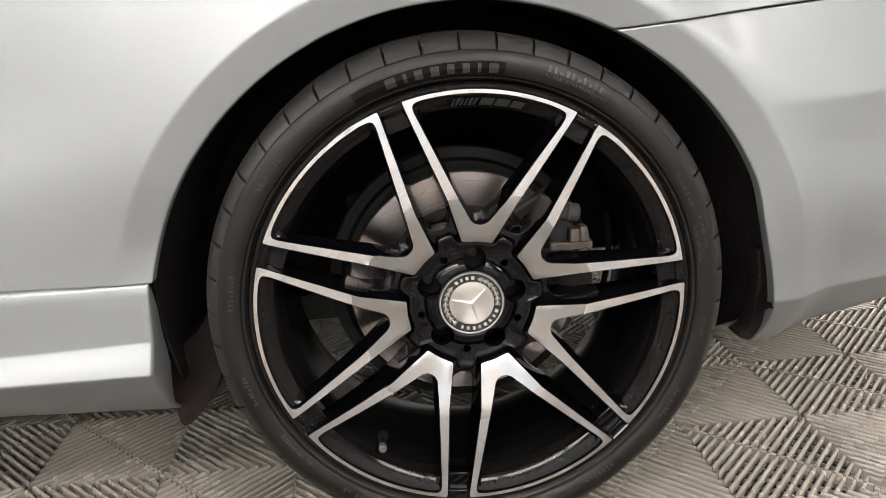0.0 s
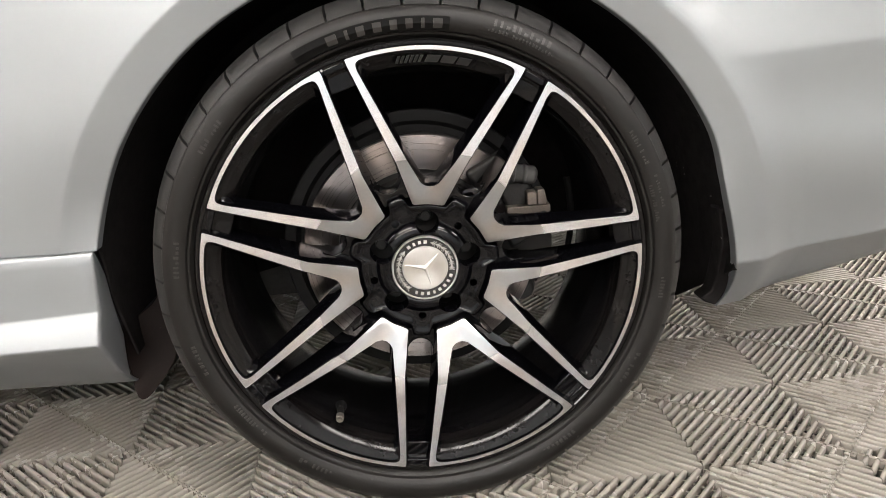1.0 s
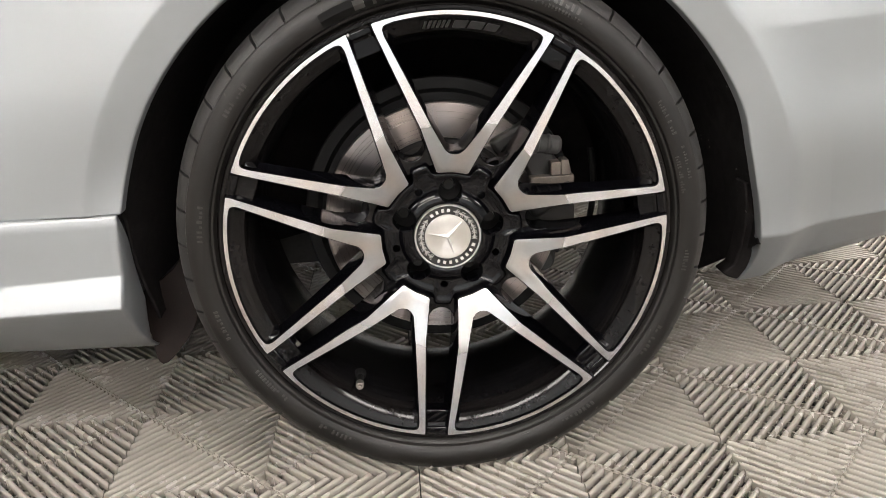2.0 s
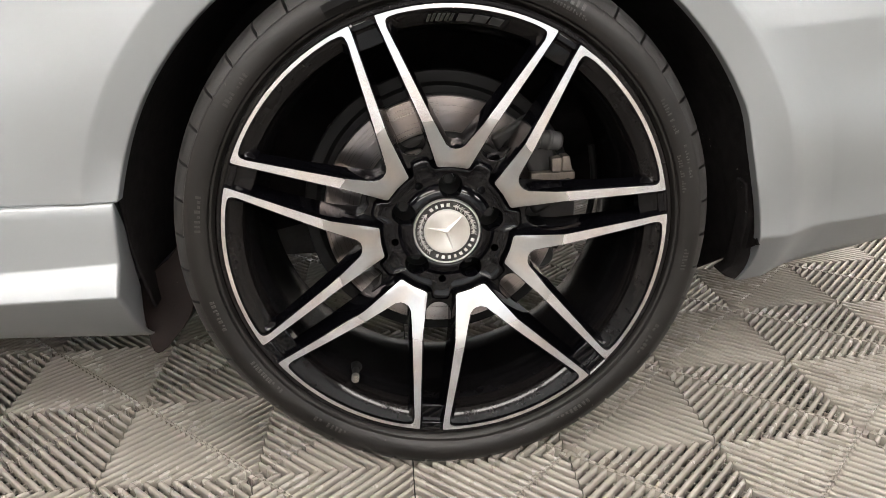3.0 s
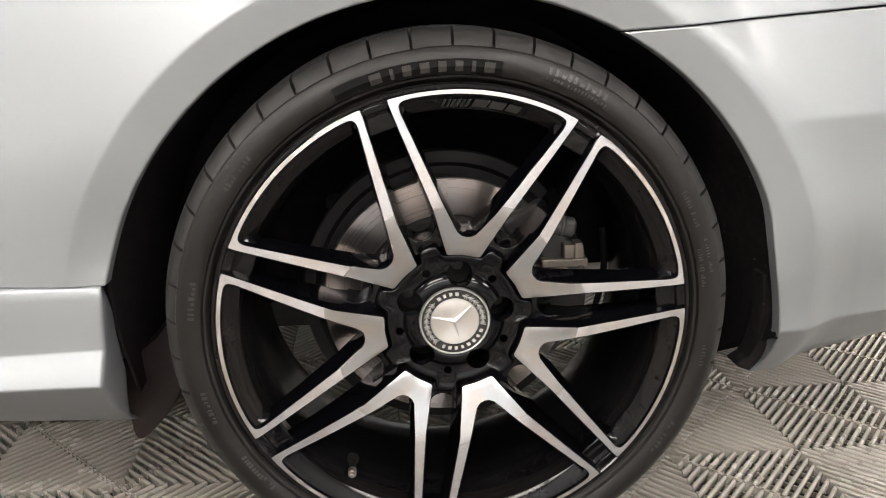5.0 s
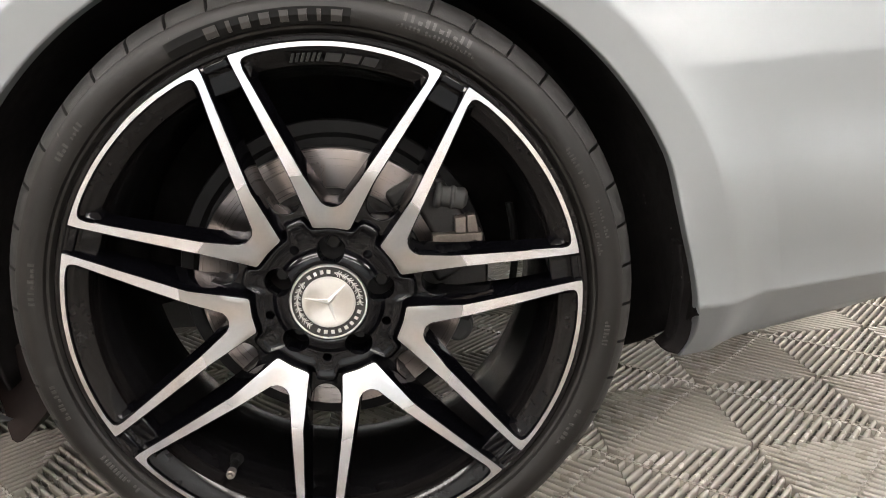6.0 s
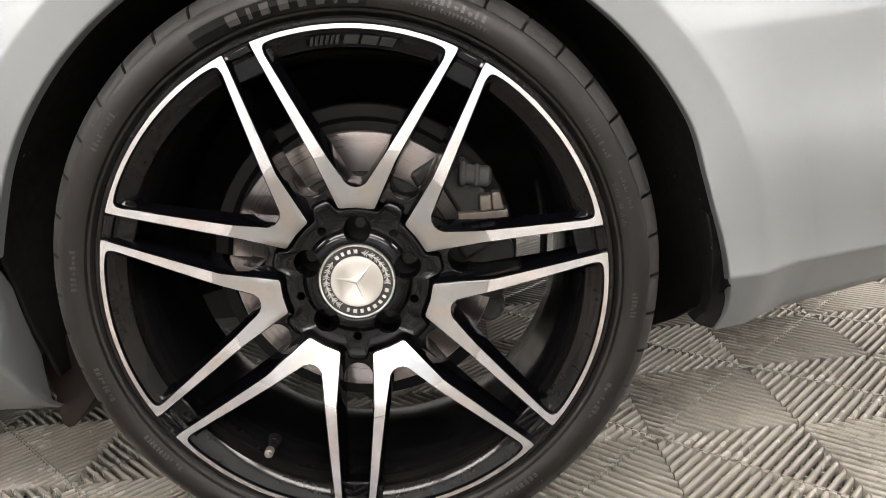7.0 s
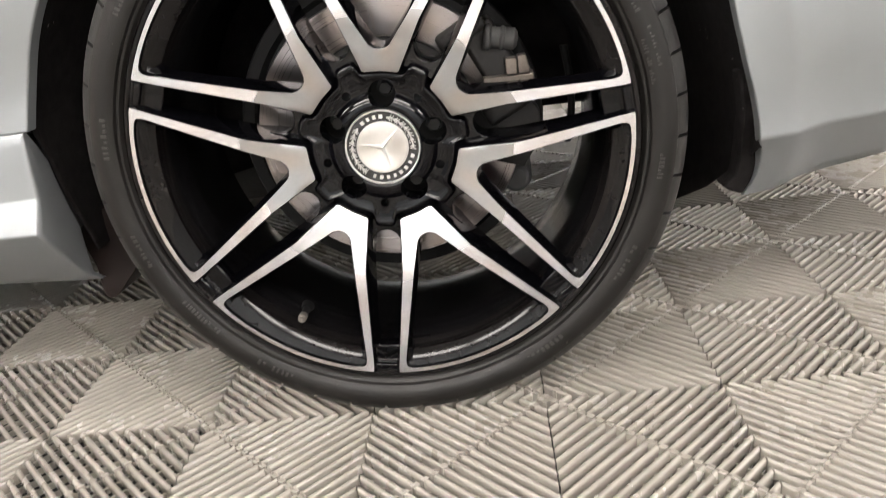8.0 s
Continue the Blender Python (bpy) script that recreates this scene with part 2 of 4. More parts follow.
def room_wall(name, x0, x1, y0, y1, mat, label, low=None):
    bm = bmesh.new()
    box(bm, x0, x1, y0, y1, -0.02, ZT)
    ob = part(name, bm, mat, None, smooth=False)
    # an added lower band that shapes the car's reflections, a little proud of the wall
    bm = bmesh.new()
    e = 0.004
    box(bm, x0 - e if x0 > 0 else x0, x1 + e if x1 < 0 else x1, y0 - e if y0 > 0 else y0, y1 + e if y1 < 0 else y1, 0.0, 0.85)
    part("lower_band", bm, low or BAND, ob, "pale lower band added to shape reflections" if low else "grey lower band added to shape reflections", smooth=False)
    return tagged(ob, label, "wall", kind="structure")


room_wall("wall_north", X0 - 0.25, X1 + 0.25, Y1, Y1 + 0.25, WALL, "plain grey-white painted wall")
room_wall("wall_south", X0 - 0.25, X1 + 0.25, Y0 - 0.25, Y0, WALL_GREY, "unseen plain wall, blue-grey to cool the car's reflections")
room_wall("wall_west", X0 - 0.25, X0, Y0, Y1, WALL_WARM, "unseen plain wall, warm beige to tint the car's reflections", BAND_WARM)
room_wall("wall_east", X1, X1 + 0.25, Y0, Y1, WALL_COOL, "unseen plain wall, pale blue-grey to brighten and cool reflections", BAND_PALE)
bm = bmesh.new()
box(bm, X0 - 0.25, X1 + 0.25, Y0 - 0.25, Y1 + 0.25, ZT, ZT + 0.12)
tagged(part("ceiling", bm, CEILING, None, smooth=False), "plain pale showroom ceiling", "ceiling", kind="structure")
bm = bmesh.new()
box(bm, X0 - 0.25, X1 + 0.25, Y0 - 0.25, Y1 + 0.25, -0.16, -0.019)
tagged(part("ground", bm, SLAB, None, smooth=False), "dark concrete slab under the floor tiles", "floor", kind="structure")


def ceiling_light(x, y):
    """An unseen light panel under the ceiling: white metal frame and a glowing diffuser."""
    bm = bmesh.new()
    w, l, d = 0.42, 0.82, 0.05
    for a, b, c, e in ((-l, l, -w, -w + 0.02), (-l, l, w - 0.02, w), (-l, -l + 0.02, -w + 0.02, w - 0.02), (l - 0.02, l, -w + 0.02, w - 0.02)):
        box(bm, a, b, c, e, -d, 0)
    box(bm, -l + 0.02, l - 0.02, -w + 0.02, w - 0.02, -0.012, 0)
    ob = part("ceiling_light", bm, LIGHT_FRAME, None, smooth=False)
    ob.location = (x, y, ZT)
    tagged(ob, "white rectangular light panel on the unseen ceiling", "ceiling light", "ceiling lights")
    bm = bmesh.new()
    box(bm, -l + 0.024, l - 0.024, -w + 0.024, w - 0.024, -0.040, -0.016)
    part("diffuser", bm, LIGHT_BAR, ob, "glowing white diffuser", smooth=False)


for lx, ly in LIGHTS:
    ceiling_light(lx, ly)

# ---- car: one thing, its origin on the floor under the rear wheel's middle ----
car = tagged(new("car"), "silver car with a black alloy rear wheel, parked on ribbed tiles", "car")
car.empty_display_size = 0.2
ARCH_X, ARCH_Z, ARCH_R = 0.0017, 0.2955, 0.4047


def ramp_up(v, radius):
    """Rises with v above zero, with a rounded start."""
    return 0.5 * (v + math.sqrt(v * v + radius * radius))


def skin(x, z):
    """Depth y of the car's side: a flat band round the arch, then falling back into the flank, which leans in above its crease."""
    d = math.hypot(x - ARCH_X, z - ARCH_Z) - ARCH_R
    out = max(0.0, d - 0.0405)
    ahead, behind = smooth(-0.10, -0.40, x), smooth(0.10, 0.36, x)
    fall = 0.040 * (1 - ahead * 0.7 * smooth(0.62, 0.39, z) - behind * 0.65 * smooth(0.52, 0.36, z))
    y = 0.005 + fall * (1 - math.exp(-out * out / (out + 0.0015) / 0.115))
    up = max(0.0, z - 0.66)
    y += 0.14 * up * up
    y += 0.050 * ahead * smooth(0.0, 0.14, out) * ramp_up(z - 0.50, 0.016)
    y += 0.012 * smooth(-0.30, -0.39, x) * smooth(0.55, 0.39, z)
    y += 0.028 * smooth(0.32, 0.40, x) * smooth(0.46, 0.29, z)
    crease = z - 0.561 - 0.04 * (x - 0.42)
    y += behind * smooth(0.0, 0.07, out) * (0.095 * ramp_up(crease, 0.003) + 0.065 * ramp_up(-crease, 0.003))
    y += behind * smooth(0.0, 0.04, out) * (0.0055 * (1 - math.exp(-ramp_up(crease, 0.003) / 0.07)) + 0.0035 * (1 - math.exp(-ramp_up(-crease, 0.003) / 0.06)))
    # the band round the arch turns in towards its lip
    y += 0.28 * max(0.0, 0.0405 - max(0.0, d)) * smooth(0.34, 0.46, z)
    rear = max(0.0, x - 0.42)
    y += 0.30 * rear * rear + 0.03 * rear
    return y


def lip_radius(degrees_up):
    """The arch opening's radius: it widens low down at the bumper."""
    return ARCH_R - 0.006 * smooth(26, 16, degrees_up) + 0.013 * smooth(14, -3, degrees_up)


def blend_path(points, n):
    """n + 1 even steps along a run of straight pieces."""
    seg = [0.0]
    for a, b in zip(points, points[1:]):
        seg.append(seg[-1] + math.dist(a, b))
    out = []
    for k in range(n + 1):
        s = seg[-1] * k / n
        i = max(j for j in range(len(seg) - 1) if seg[j] <= s + 1e-9)
        f = (s - seg[i]) / (seg[i + 1] - seg[i])
        out.append(tuple(p + f * (q - p) for p, q in zip(points[i], points[i + 1])))
    return out


def body_panel(name, a0, a1, outer, n, label, extra=None):
    """A skin between the arch's lip, from angle a0 to a1, and an outer line in x, z; edges turned in."""
    near = [0, 0.006, 0.015, 0.026, 0.035, 0.040, 0.0425, 0.0445, 0.047, 0.051, 0.057, 0.065, 0.076, 0.09, 0.11]
    far_steps = [(j / 44) ** 1.25 for j in range(1, 45)]
    outs = blend_path(outer, n)
    verts, faces = [], []
    k = len(near) + len(far_steps)
    for i in range(n + 1):
        a = radians(a0 + (a1 - a0) * i / n)
        rad = lip_radius(math.degrees(a))
        p = (ARCH_X + rad * math.cos(a), ARCH_Z + rad * math.sin(a))
        q = outs[i]
        reach = math.dist(p, q)
        for s in [d / reach for d in near] + [near[-1] / reach + (1 - near[-1] / reach) * f for f in far_steps]:
            x, z = p[0] + s * (q[0] - p[0]), p[1] + s * (q[1] - p[1])
            verts.append((x, skin(x, z), z))
    for i in range(n):
        for j in range(k - 1):
            faces.append((i * k + j, i * k + j + 1, (i + 1) * k + j + 1, (i + 1) * k + j))
    if extra:
        extra(verts, faces, n, k)
    # the edge turned in
    count = {}
    for f in faces:
        for a, b in zip(f, f[1:] + f[:1]):
            count[(a, b)] = 1
    rim = [(a, b) for a, b in count if (b, a) not in count]
    back = {}
    for a, b in rim:
        for v in (a, b):
            if v not in back:
                x, y, z = verts[v]
                back[v] = len(verts)
                verts.append((x, y + 0.018, z))
        faces.append((b, a, back[a], back[b]))
    ob = mesh_object(name, verts, faces, PAINT, True, sharp=50)
    bevel(ob, 0.0022, 3, 50)
    return hang(ob, car, label)


body_panel("quarter_panel", 166.9, 63.8, [(-1.35, 0.392), (-1.35, 0.93), (0.92, 0.93), (0.92, 0.7205)], 150, "silver metallic rear quarter panel")


def bumper_tuck(verts, faces, n, k):
    """The strip below the crease that runs back under the bumper."""
    last = [n * k + j for j in range(k)]
    prev = last
    for f in (0.05, 0.2, 0.4, 0.6, 0.8, 1.0):
        row = []
        for v in last:
            x, y, z = verts[v]
            drop = max(0.04, 0.087 - 0.08 * (x - 0.415))
            x2 = x + (0.036 * f * (1 - f) + 0.004 * f) * smooth(0.52, 0.41, x)
            row.append(len(verts))
            verts.append((x2, y + 0.001 + 0.066 * f, z - drop * f))
        for a, b, c, d in zip(prev, prev[1:], row[1:], row):
            faces.append((a, b, c, d))
        prev = row


body_panel("rear_bumper", 63.45, -0.6, [(0.92, 0.7178), (0.92, 0.312)], 120, "silver rear bumper side with a tucked-under lower edge", bumper_tuck)


def return_depth(z):
    """How far back the sill's end face reaches at height z."""
    return float(np.interp(z, (0.168, 0.185, 0.245, 0.312, 0.352, 0.387), (0.128, 0.106, 0.097, 0.072, 0.060, 0.032)))


def side_sill():
    """The sill: a flat upper band, a bright ledge and a tucked-under lower face."""
    section = [(0.0235, 0.3882), (0.0195, 0.3868), (0.0175, 0.3835), (0.017, 0.372), (0.017, 0.345), (0.0176, 0.3135), (0.0174, 0.3115), (0.0166, 0.3096), (0.0094, 0.2940), (0.0018, 0.2765), (0.0010, 0.2738), (0.0020, 0.2715), (0.0038, 0.2692), (0.022, 0.2495), (0.055, 0.214), (0.090, 0.185), (0.115, 0.170), (0.13, 0.168)]
    xs = [-1.35, -1.1, -0.85, -0.65, -0.55, -0.48, -0.44, -0.42, -0.41, -0.4005]
    verts, faces = [], []
    k = len(section)
    for x in xs:
        for y, z in section:
            end = 0.0070 * min(1.0, max(0.0, (0.388 - z) / 0.11)) + 0.0065 * smooth(0.26, 0.19, z)
            fall = 0.028 * max(-0.5, x + 0.4) if 0.29 < z < 0.32 else -0.04 * max(-0.3, min(0.0, x + 0.42)) if z < 0.22 else 0.0
            verts.append((x - (end if x > -0.45 else 0), y, z + fall))
    for i in range(len(xs) - 1):
        for j in range(k - 1):
            faces.append((i * k + j, (i + 1) * k + j, (i + 1) * k + j + 1, i * k + j + 1))
    # rounded return into the arch
    base = (len(xs) - 1) * k
    prev = list(range(base, base + k))
    for dx, f in ((0.0025, 0.04), (0.0035, 0.12), (0.002, 0.5), (-0.001, 1.0)):
        row = []
        for v in range(base, base + k):
            x, y, z = verts[v]
            row.append(len(verts))
            deep = max(0.004, return_depth(z) - y)
            verts.append((x + dx, y + deep * f, z))
        for a, b, c, d in zip(prev, row, row[1:], prev[1:]):
            faces.append((a, b, c, d))
        prev = row
    top = [i * k for i in range(len(xs))]
    back = []
    for v in top:
        x, y, z = verts[v]
        back.append(len(verts))
        verts.append((x, y + 0.02, z))
    for a, b, c, d in zip(top, top[1:], back[1:], back):
        faces.append((b, a, d, c))
    ob = mesh_object("side_sill", verts, faces, PAINT, True, sharp=40)
    bevel(ob, 0.002, 2, 40)
    return hang(ob, car, "silver side sill with a bright ledge and dark underside")


side_sill()


def arch_liner():
    """The felt-lined wheel housing: a deep half barrel open towards the wheel, with an inner wall."""
    verts, faces = [], []
    n = 64
    prof = [(0.014, 0.0015), (0.03, 0.003), (0.08, 0.004), (0.20, 0.0), (0.31, -0.01), (0.335, -0.06), (0.335, -0.22)]
    for i in range(n + 1):
        a = radians(192 - 195 * i / n)
        lip = skin(ARCH_X + ARCH_R * math.cos(a), ARCH_Z + ARCH_R * math.sin(a)) + 0.004
        if math.degrees(a) > 164:
            lip = max(lip, return_depth(ARCH_Z + ARCH_R * math.sin(a)) - 0.004)
        for y, dr in prof:
            r = lip_radius(math.degrees(a)) + dr
            y = max(y, lip + 0.5 * y)
            turn = a - radians(85 * max(0.0, y - 0.05)) * smooth(25, -3, math.degrees(a))
            x, z = ARCH_X + r * math.cos(turn), ARCH_Z + 0.004 + r * math.sin(turn)
            # the inner wall stops above the open underside behind the axle
            verts.append((x, y, max(z, 0.297) if dr < -0.02 and x > 0.10 else z))
    k = len(prof)
    for i in range(n):
        for j in range(k - 1):
            faces.append((i * k + j, i * k + j + 1, (i + 1) * k + j + 1, (i + 1) * k + j))
    ob = mesh_object("arch_liner", verts, faces, LINER, True, sharp=50)
    s = ob.modifiers.new("thick", "SOLIDIFY")
    s.thickness, s.offset = 0.004, -1
    return hang(ob, car, "black felt wheel arch liner")


arch_liner()


def shell():
    """Closes the car behind its side: underbody, inner walls and a plain top."""
    for name, *size in (("floor_pan", -1.34, -0.46, 0.14, 1.70, 0.205, 0.36), ("inner_shell", -0.455, 0.180, 0.40, 1.40, 0.178, 0.90), ("inner_shell", 0.182, 0.455, 0.40, 1.40, 0.305, 0.90), ("rear_shell", 0.46, 0.88, 0.26, 1.58, 0.40, 0.89), ("front_shell", -1.34, -0.45, 0.12, 1.70, 0.37, 0.89),
                        ("front_cover", -1.352, -1.342, 0.10, 1.72, 0.205, 0.925), ("rear_cover", 0.904, 0.918, 0.20, 1.62, 0.36, 0.925)):
        bm = bmesh.new()
        box(bm, *size)
        part(name, bm, UNDER, car, "dark coated inner body", smooth=False)
    bm = bmesh.new()
    box(bm, -1.35, 0.92, 0.088, 1.72, 0.925, 0.94)
    part("deck", bm, PAINT, car, "silver upper body", smooth=False)
    for size in ((-1.35, -0.42, 1.73, 1.76, 0.21, 0.93), (0.42, 0.92, 1.73, 1.76, 0.25, 0.93), (-0.42, 0.42, 1.73, 1.76, 0.70, 0.93)):
        bm = bmesh.new()
        box(bm, *size)
        part("far_panel", bm, PAINT, car, "silver far flank", smooth=False)


shell()


def mud_flap():
    bm = bmesh.new()
    outline = [(-0.440, 0.226), (-0.432, 0.240), (-0.411, 0.250), (-0.384, 0.269), (-0.366, 0.292), (-0.345, 0.306), (-0.345, 0.232), (-0.355, 0.200), (-0.360, 0.188), (-0.371, 0.172), (-0.395, 0.146), (-0.404, 0.139), (-0.411, 0.137), (-0.416, 0.142), (-0.419, 0.155), (-0.422, 0.180)]
    front = [bm.verts.new((x, 0.120 + 0.25 * max(0.0, z - 0.15), z)) for x, z in outline]
    f = bm.faces.new(front)
    r = bmesh.ops.extrude_face_region(bm, geom=[f])
    bmesh.ops.translate(bm, verts=[v for v in r["geom"] if isinstance(v, bmesh.types.BMVert)], vec=(0.006, 0.10, 0))
    bevel(part("mud_flap", bm, FLAP, car, "dark brown-black plastic flap ahead of the tyre"), 0.002, 3)
    bm = bmesh.new()
    outline = [(0.411, 0.362), (0.420, 0.315), (0.427, 0.262), (0.424, 0.228), (0.416, 0.207), (0.400, 0.214), (0.390, 0.222), (0.402, 0.234), (0.403, 0.262), (0.402, 0.315), (0.396, 0.362)]
    front = [bm.verts.new((x, 0.056 + 0.50 * max(0.0, 0.29 - z), z)) for x, z in outline]
    f = bm.faces.new(front)
    r = bmesh.ops.extrude_face_region(bm, geom=[f])
    bmesh.ops.translate(bm, verts=[v for v in r["geom"] if isinstance(v, bmesh.types.BMVert)], vec=(0, 0.03, 0))
    bevel(part("liner_end", bm, LINER, car, "black end of the arch liner at the bumper"), 0.003, 2)


mud_flap()

# ---- wheel ----
WHEEL_Z, PHI, STEP = 0.3285, radians(6.62), math.tau / 7
RIM_R = 0.2735


def face_depth(r):
    """Depth of the lathe-cut face at radius r: it falls back towards the hub, with a crease."""
    if r > 0.145:
        t = (RIM_R - r) / (RIM_R - 0.145)
        return 0.0012 * t - 0.0032 * t * (1 - t)
    return 0.0012 + 0.0165 * (0.145 - r) / (0.145 - 0.0846)


wheel = lathe("wheel", [
    (0.0035, 0.2728), (0.0015, 0.2742), (0.0015, 0.2775), (0.004, 0.2800), (0.012, 0.2805), (0.022, 0.270), (0.04, 0.262), (0.09, 0.246), (0.18, 0.246), (0.205, 0.262), (0.228, 0.276), (0.234, 0.276), (0.236, 0.262),
    (0.225, 0.252), (0.20, 0.241), (0.15, 0.2385), (0.085, 0.2385), (0.060, 0.2385), (0.036, 0.2460), (0.0205, 0.2512), (0.0180, 0.2510), (0.0165, 0.2502), (0.0045, 0.2664)], [BARREL, DULL], 168, True, [0] * 11 + [1] * 7 + [0] * 5, 40)
wheel.matrix_basis = pose(0, 0, WHEEL_Z, 0, 0.0, 0)
hang(wheel, car, "alloy wheel, gloss black with silver machined spokes")


def rounded(points, radii, n=6):
    """A closed outline whose corners are rounded."""
    out = []
    m = len(points)
    for i in range(m):
        p, q, s = Vector(points[i - 1]), Vector(points[i]), Vector(points[(i + 1) % m])
        r = radii[i]
        if r <= 0:
            out.append(tuple(q))
            continue
        u, w = (p - q).normalized(), (s - q).normalized()
        a = q + u * r
        b = q + w * r
        for k in range(n + 1):
            t = k / n
            out.append(tuple(a * (1 - t) ** 2 + q * 2 * t * (1 - t) + b * t * t))
    return out


def half_outlines():
    """Right halves of a spoke's outer and inner outlines (across, out), step by step in pairs."""
    outer, inner = [], []

    def pair(o0, o1, i0, i1, n, start=0):
        for k in range(start, n + 1):
            t = k / n
            outer.append((o0[0] + t * (o1[0] - o0[0]), o0[1] + t * (o1[1] - o0[1])))
            inner.append((i0[0] + t * (i1[0] - i0[0]), i0[1] + t * (i1[1] - i0[1])))

    pair((0, 0.0825), (0.0172, 0.0812), (0, 0.1079), (0.0052, 0.1088), 3)
    pair((0.0172, 0.0812), (0.0205, 0.0826), (0.0052, 0.1088), (0.0103, 0.1122), 3, 1)
    pair((0.0205, 0.0826), (0.0436, 0.1375), (0.0103, 0.1122), (0.0284, 0.1405), 6, 1)
    pair((0.0436, 0.1375), (0.1025, 0.2455), (0.0284, 0.1405), (0.0886, 0.2405), 12, 1)
    # the outer corner, then the arc along the rim's edge
    pair((0.1025, 0.2455), (0.1048, 0.2512), (0.0886, 0.2405), (0.0905, 0.2464), 3, 1)
    outer.append((0.1040, 0.2526))
    inner.append((0.0898, 0.2492))
    outer.append((0.1015, 0.2540))
    inner.append((0.0873, 0.2513))
    a0, a1 = math.atan2(0.1015, 0.2540), math.atan2(0.0873, 0.2513)
    for k in range(1, 11):
        t = 1 - k / 10
        ro, ri = RIM_R, 0.2668
        outer.append((ro * math.sin(a0 * t), ro * math.cos(a0 * t)))
        inner.append((ri * math.sin(a1 * t), ri * math.cos(a1 * t)))
    return outer, inner


def spoke_mesh():
    o, i = half_outlines()
    outer = o + [(-x, y) for x, y in reversed(o[1:-1])]
    inner = i + [(-x, y) for x, y in reversed(i[1:-1])]
    n = len(outer)

    def inset(loop, d):
        res = []
        for k in range(n):
            a, b = Vector(loop[k - 1]), Vector(loop[(k + 1) % n])
            t = (b - a).normalized()
            res.append((loop[k][0] - t.y * d, loop[k][1] + t.x * d))
        return res

    def at(p, back):
        r = math.hypot(*p)
        return (p[0], face_depth(r) + back, p[1])

    rings = []
    # outer side from the back to the face, across the face, down the inner side
    deep_o = [0.036 + 0.030 * smooth(0.24, 0.10, math.hypot(*p)) if math.hypot(*p) < 0.255 else 0.004 + 0.9 * max(0.0, 0.2664 - math.hypot(*p)) for p in outer]
    deep_i = [0.030 + 0.014 * smooth(0.24, 0.11, math.hypot(*p)) if math.hypot(*p) < 0.2500 else 0.0045 + 0.9 * max(0.0, 0.2664 - math.hypot(*p)) for p in inner]
    grow = [(p[0] * 1.02, p[1]) if math.hypot(*p) < 0.255 else p for p in inset(outer, -0.003)]
    shrink = [q if math.hypot(*p) < 0.2500 else p for p, q in zip(inner, inset(inner, 0.0035))]
    e0, e1 = inset(outer, 0.0011), inset(inner, -0.0011)
    rings.append([at(p, d) for p, d in zip(grow, deep_o)])
    rings.append([at(p, 0.0016) for p in outer])
    rings.append([at(p, 0.0004) for p in inset(outer, 0.0004)])
    rings.append([at(p, 0.0) for p in e0])
    for f in (0.33, 0.67):
        rings.append([at((a[0] + f * (b[0] - a[0]), a[1] + f * (b[1] - a[1])), 0.0) for a, b in zip(e0, e1)])
    rings.append([at(p, 0.0) for p in e1])
    rings.append([at(p, 0.0004) for p in inset(inner, -0.0004)])
    rings.append([at(p, 0.0016) for p in inner])
    rings.append([at(p, d) for p, d in zip(shrink, deep_i)])
    verts = [v for ring in rings for v in ring]
    uvs = [(math.atan2(x, z) + 1.0, math.hypot(x, z)) for x, y, z in verts]
    faces, fm = [], []
    for a in range(len(rings) - 1):
        for k in range(n):
            j = (k + 1) % n
            faces.append((a * n + k, a * n + j, (a + 1) * n + j, (a + 1) * n + k))
            # faces near the hub take the greyer, dimmed metal
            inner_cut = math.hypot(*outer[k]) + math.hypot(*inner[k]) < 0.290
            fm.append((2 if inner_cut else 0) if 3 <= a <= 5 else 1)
    faces2 = [tuple(reversed(f)) for f in faces]
    ob = mesh_object("spoke", verts, faces2, [MACHINED, GLOSS, DIM_CUT], True, fm, uvs, 28)
    bm = bmesh.new()
    bm.from_mesh(ob.data)
    bm.verts.ensure_lookup_table()
    last = (len(rings) - 1) * n
    for k in range(n):
        j = (k + 1) % n
        f = bm.faces.new([bm.verts[last + k], bm.verts[last + j], bm.verts[j], bm.verts[k]])
        f.material_index, f.smooth = 1, True
    bmesh.ops.recalc_face_normals(bm, faces=bm.faces)
    bm.to_mesh(ob.data)
    bm.free()
    ob.data.set_sharp_from_angle(angle=radians(28))
    return ob


spoke = spoke_mesh()
for k in range(7):
    ob = spoke if k == 0 else new("spoke", spoke.data)
    ob.rotation_euler = (0, PHI + k * STEP, 0)
    hang(ob, wheel, "V-shaped spoke with a bright machined face and black sides")


def fillet_mesh(side):
    """The small sloping web in a corner of a spoke's opening, where the arm runs into the rim's band."""
    bm = bmesh.new()
    top = [(0.0897, 0.0058, 0.2445), (0.0828, 0.0085, 0.2305), (0.0762, 0.0200, 0.2335), (0.0792, 0.0145, 0.2440), (0.0820, 0.0088, 0.2482)]
    a = [bm.verts.new((side * x, y, z)) for x, y, z in top]
    b = [bm.verts.new((side * (x + 0.002), y + 0.014, z)) for x, y, z in top]
    bm.faces.new([a[0], a[1], a[2], a[3]])
    bm.faces.new([a[0], a[3], a[4]])
    bm.faces.new(list(reversed(b)))
    for k in range(5):
        j = (k + 1) % 5
        bm.faces.new([a[k], b[k], b[j], a[j]])
    return bm


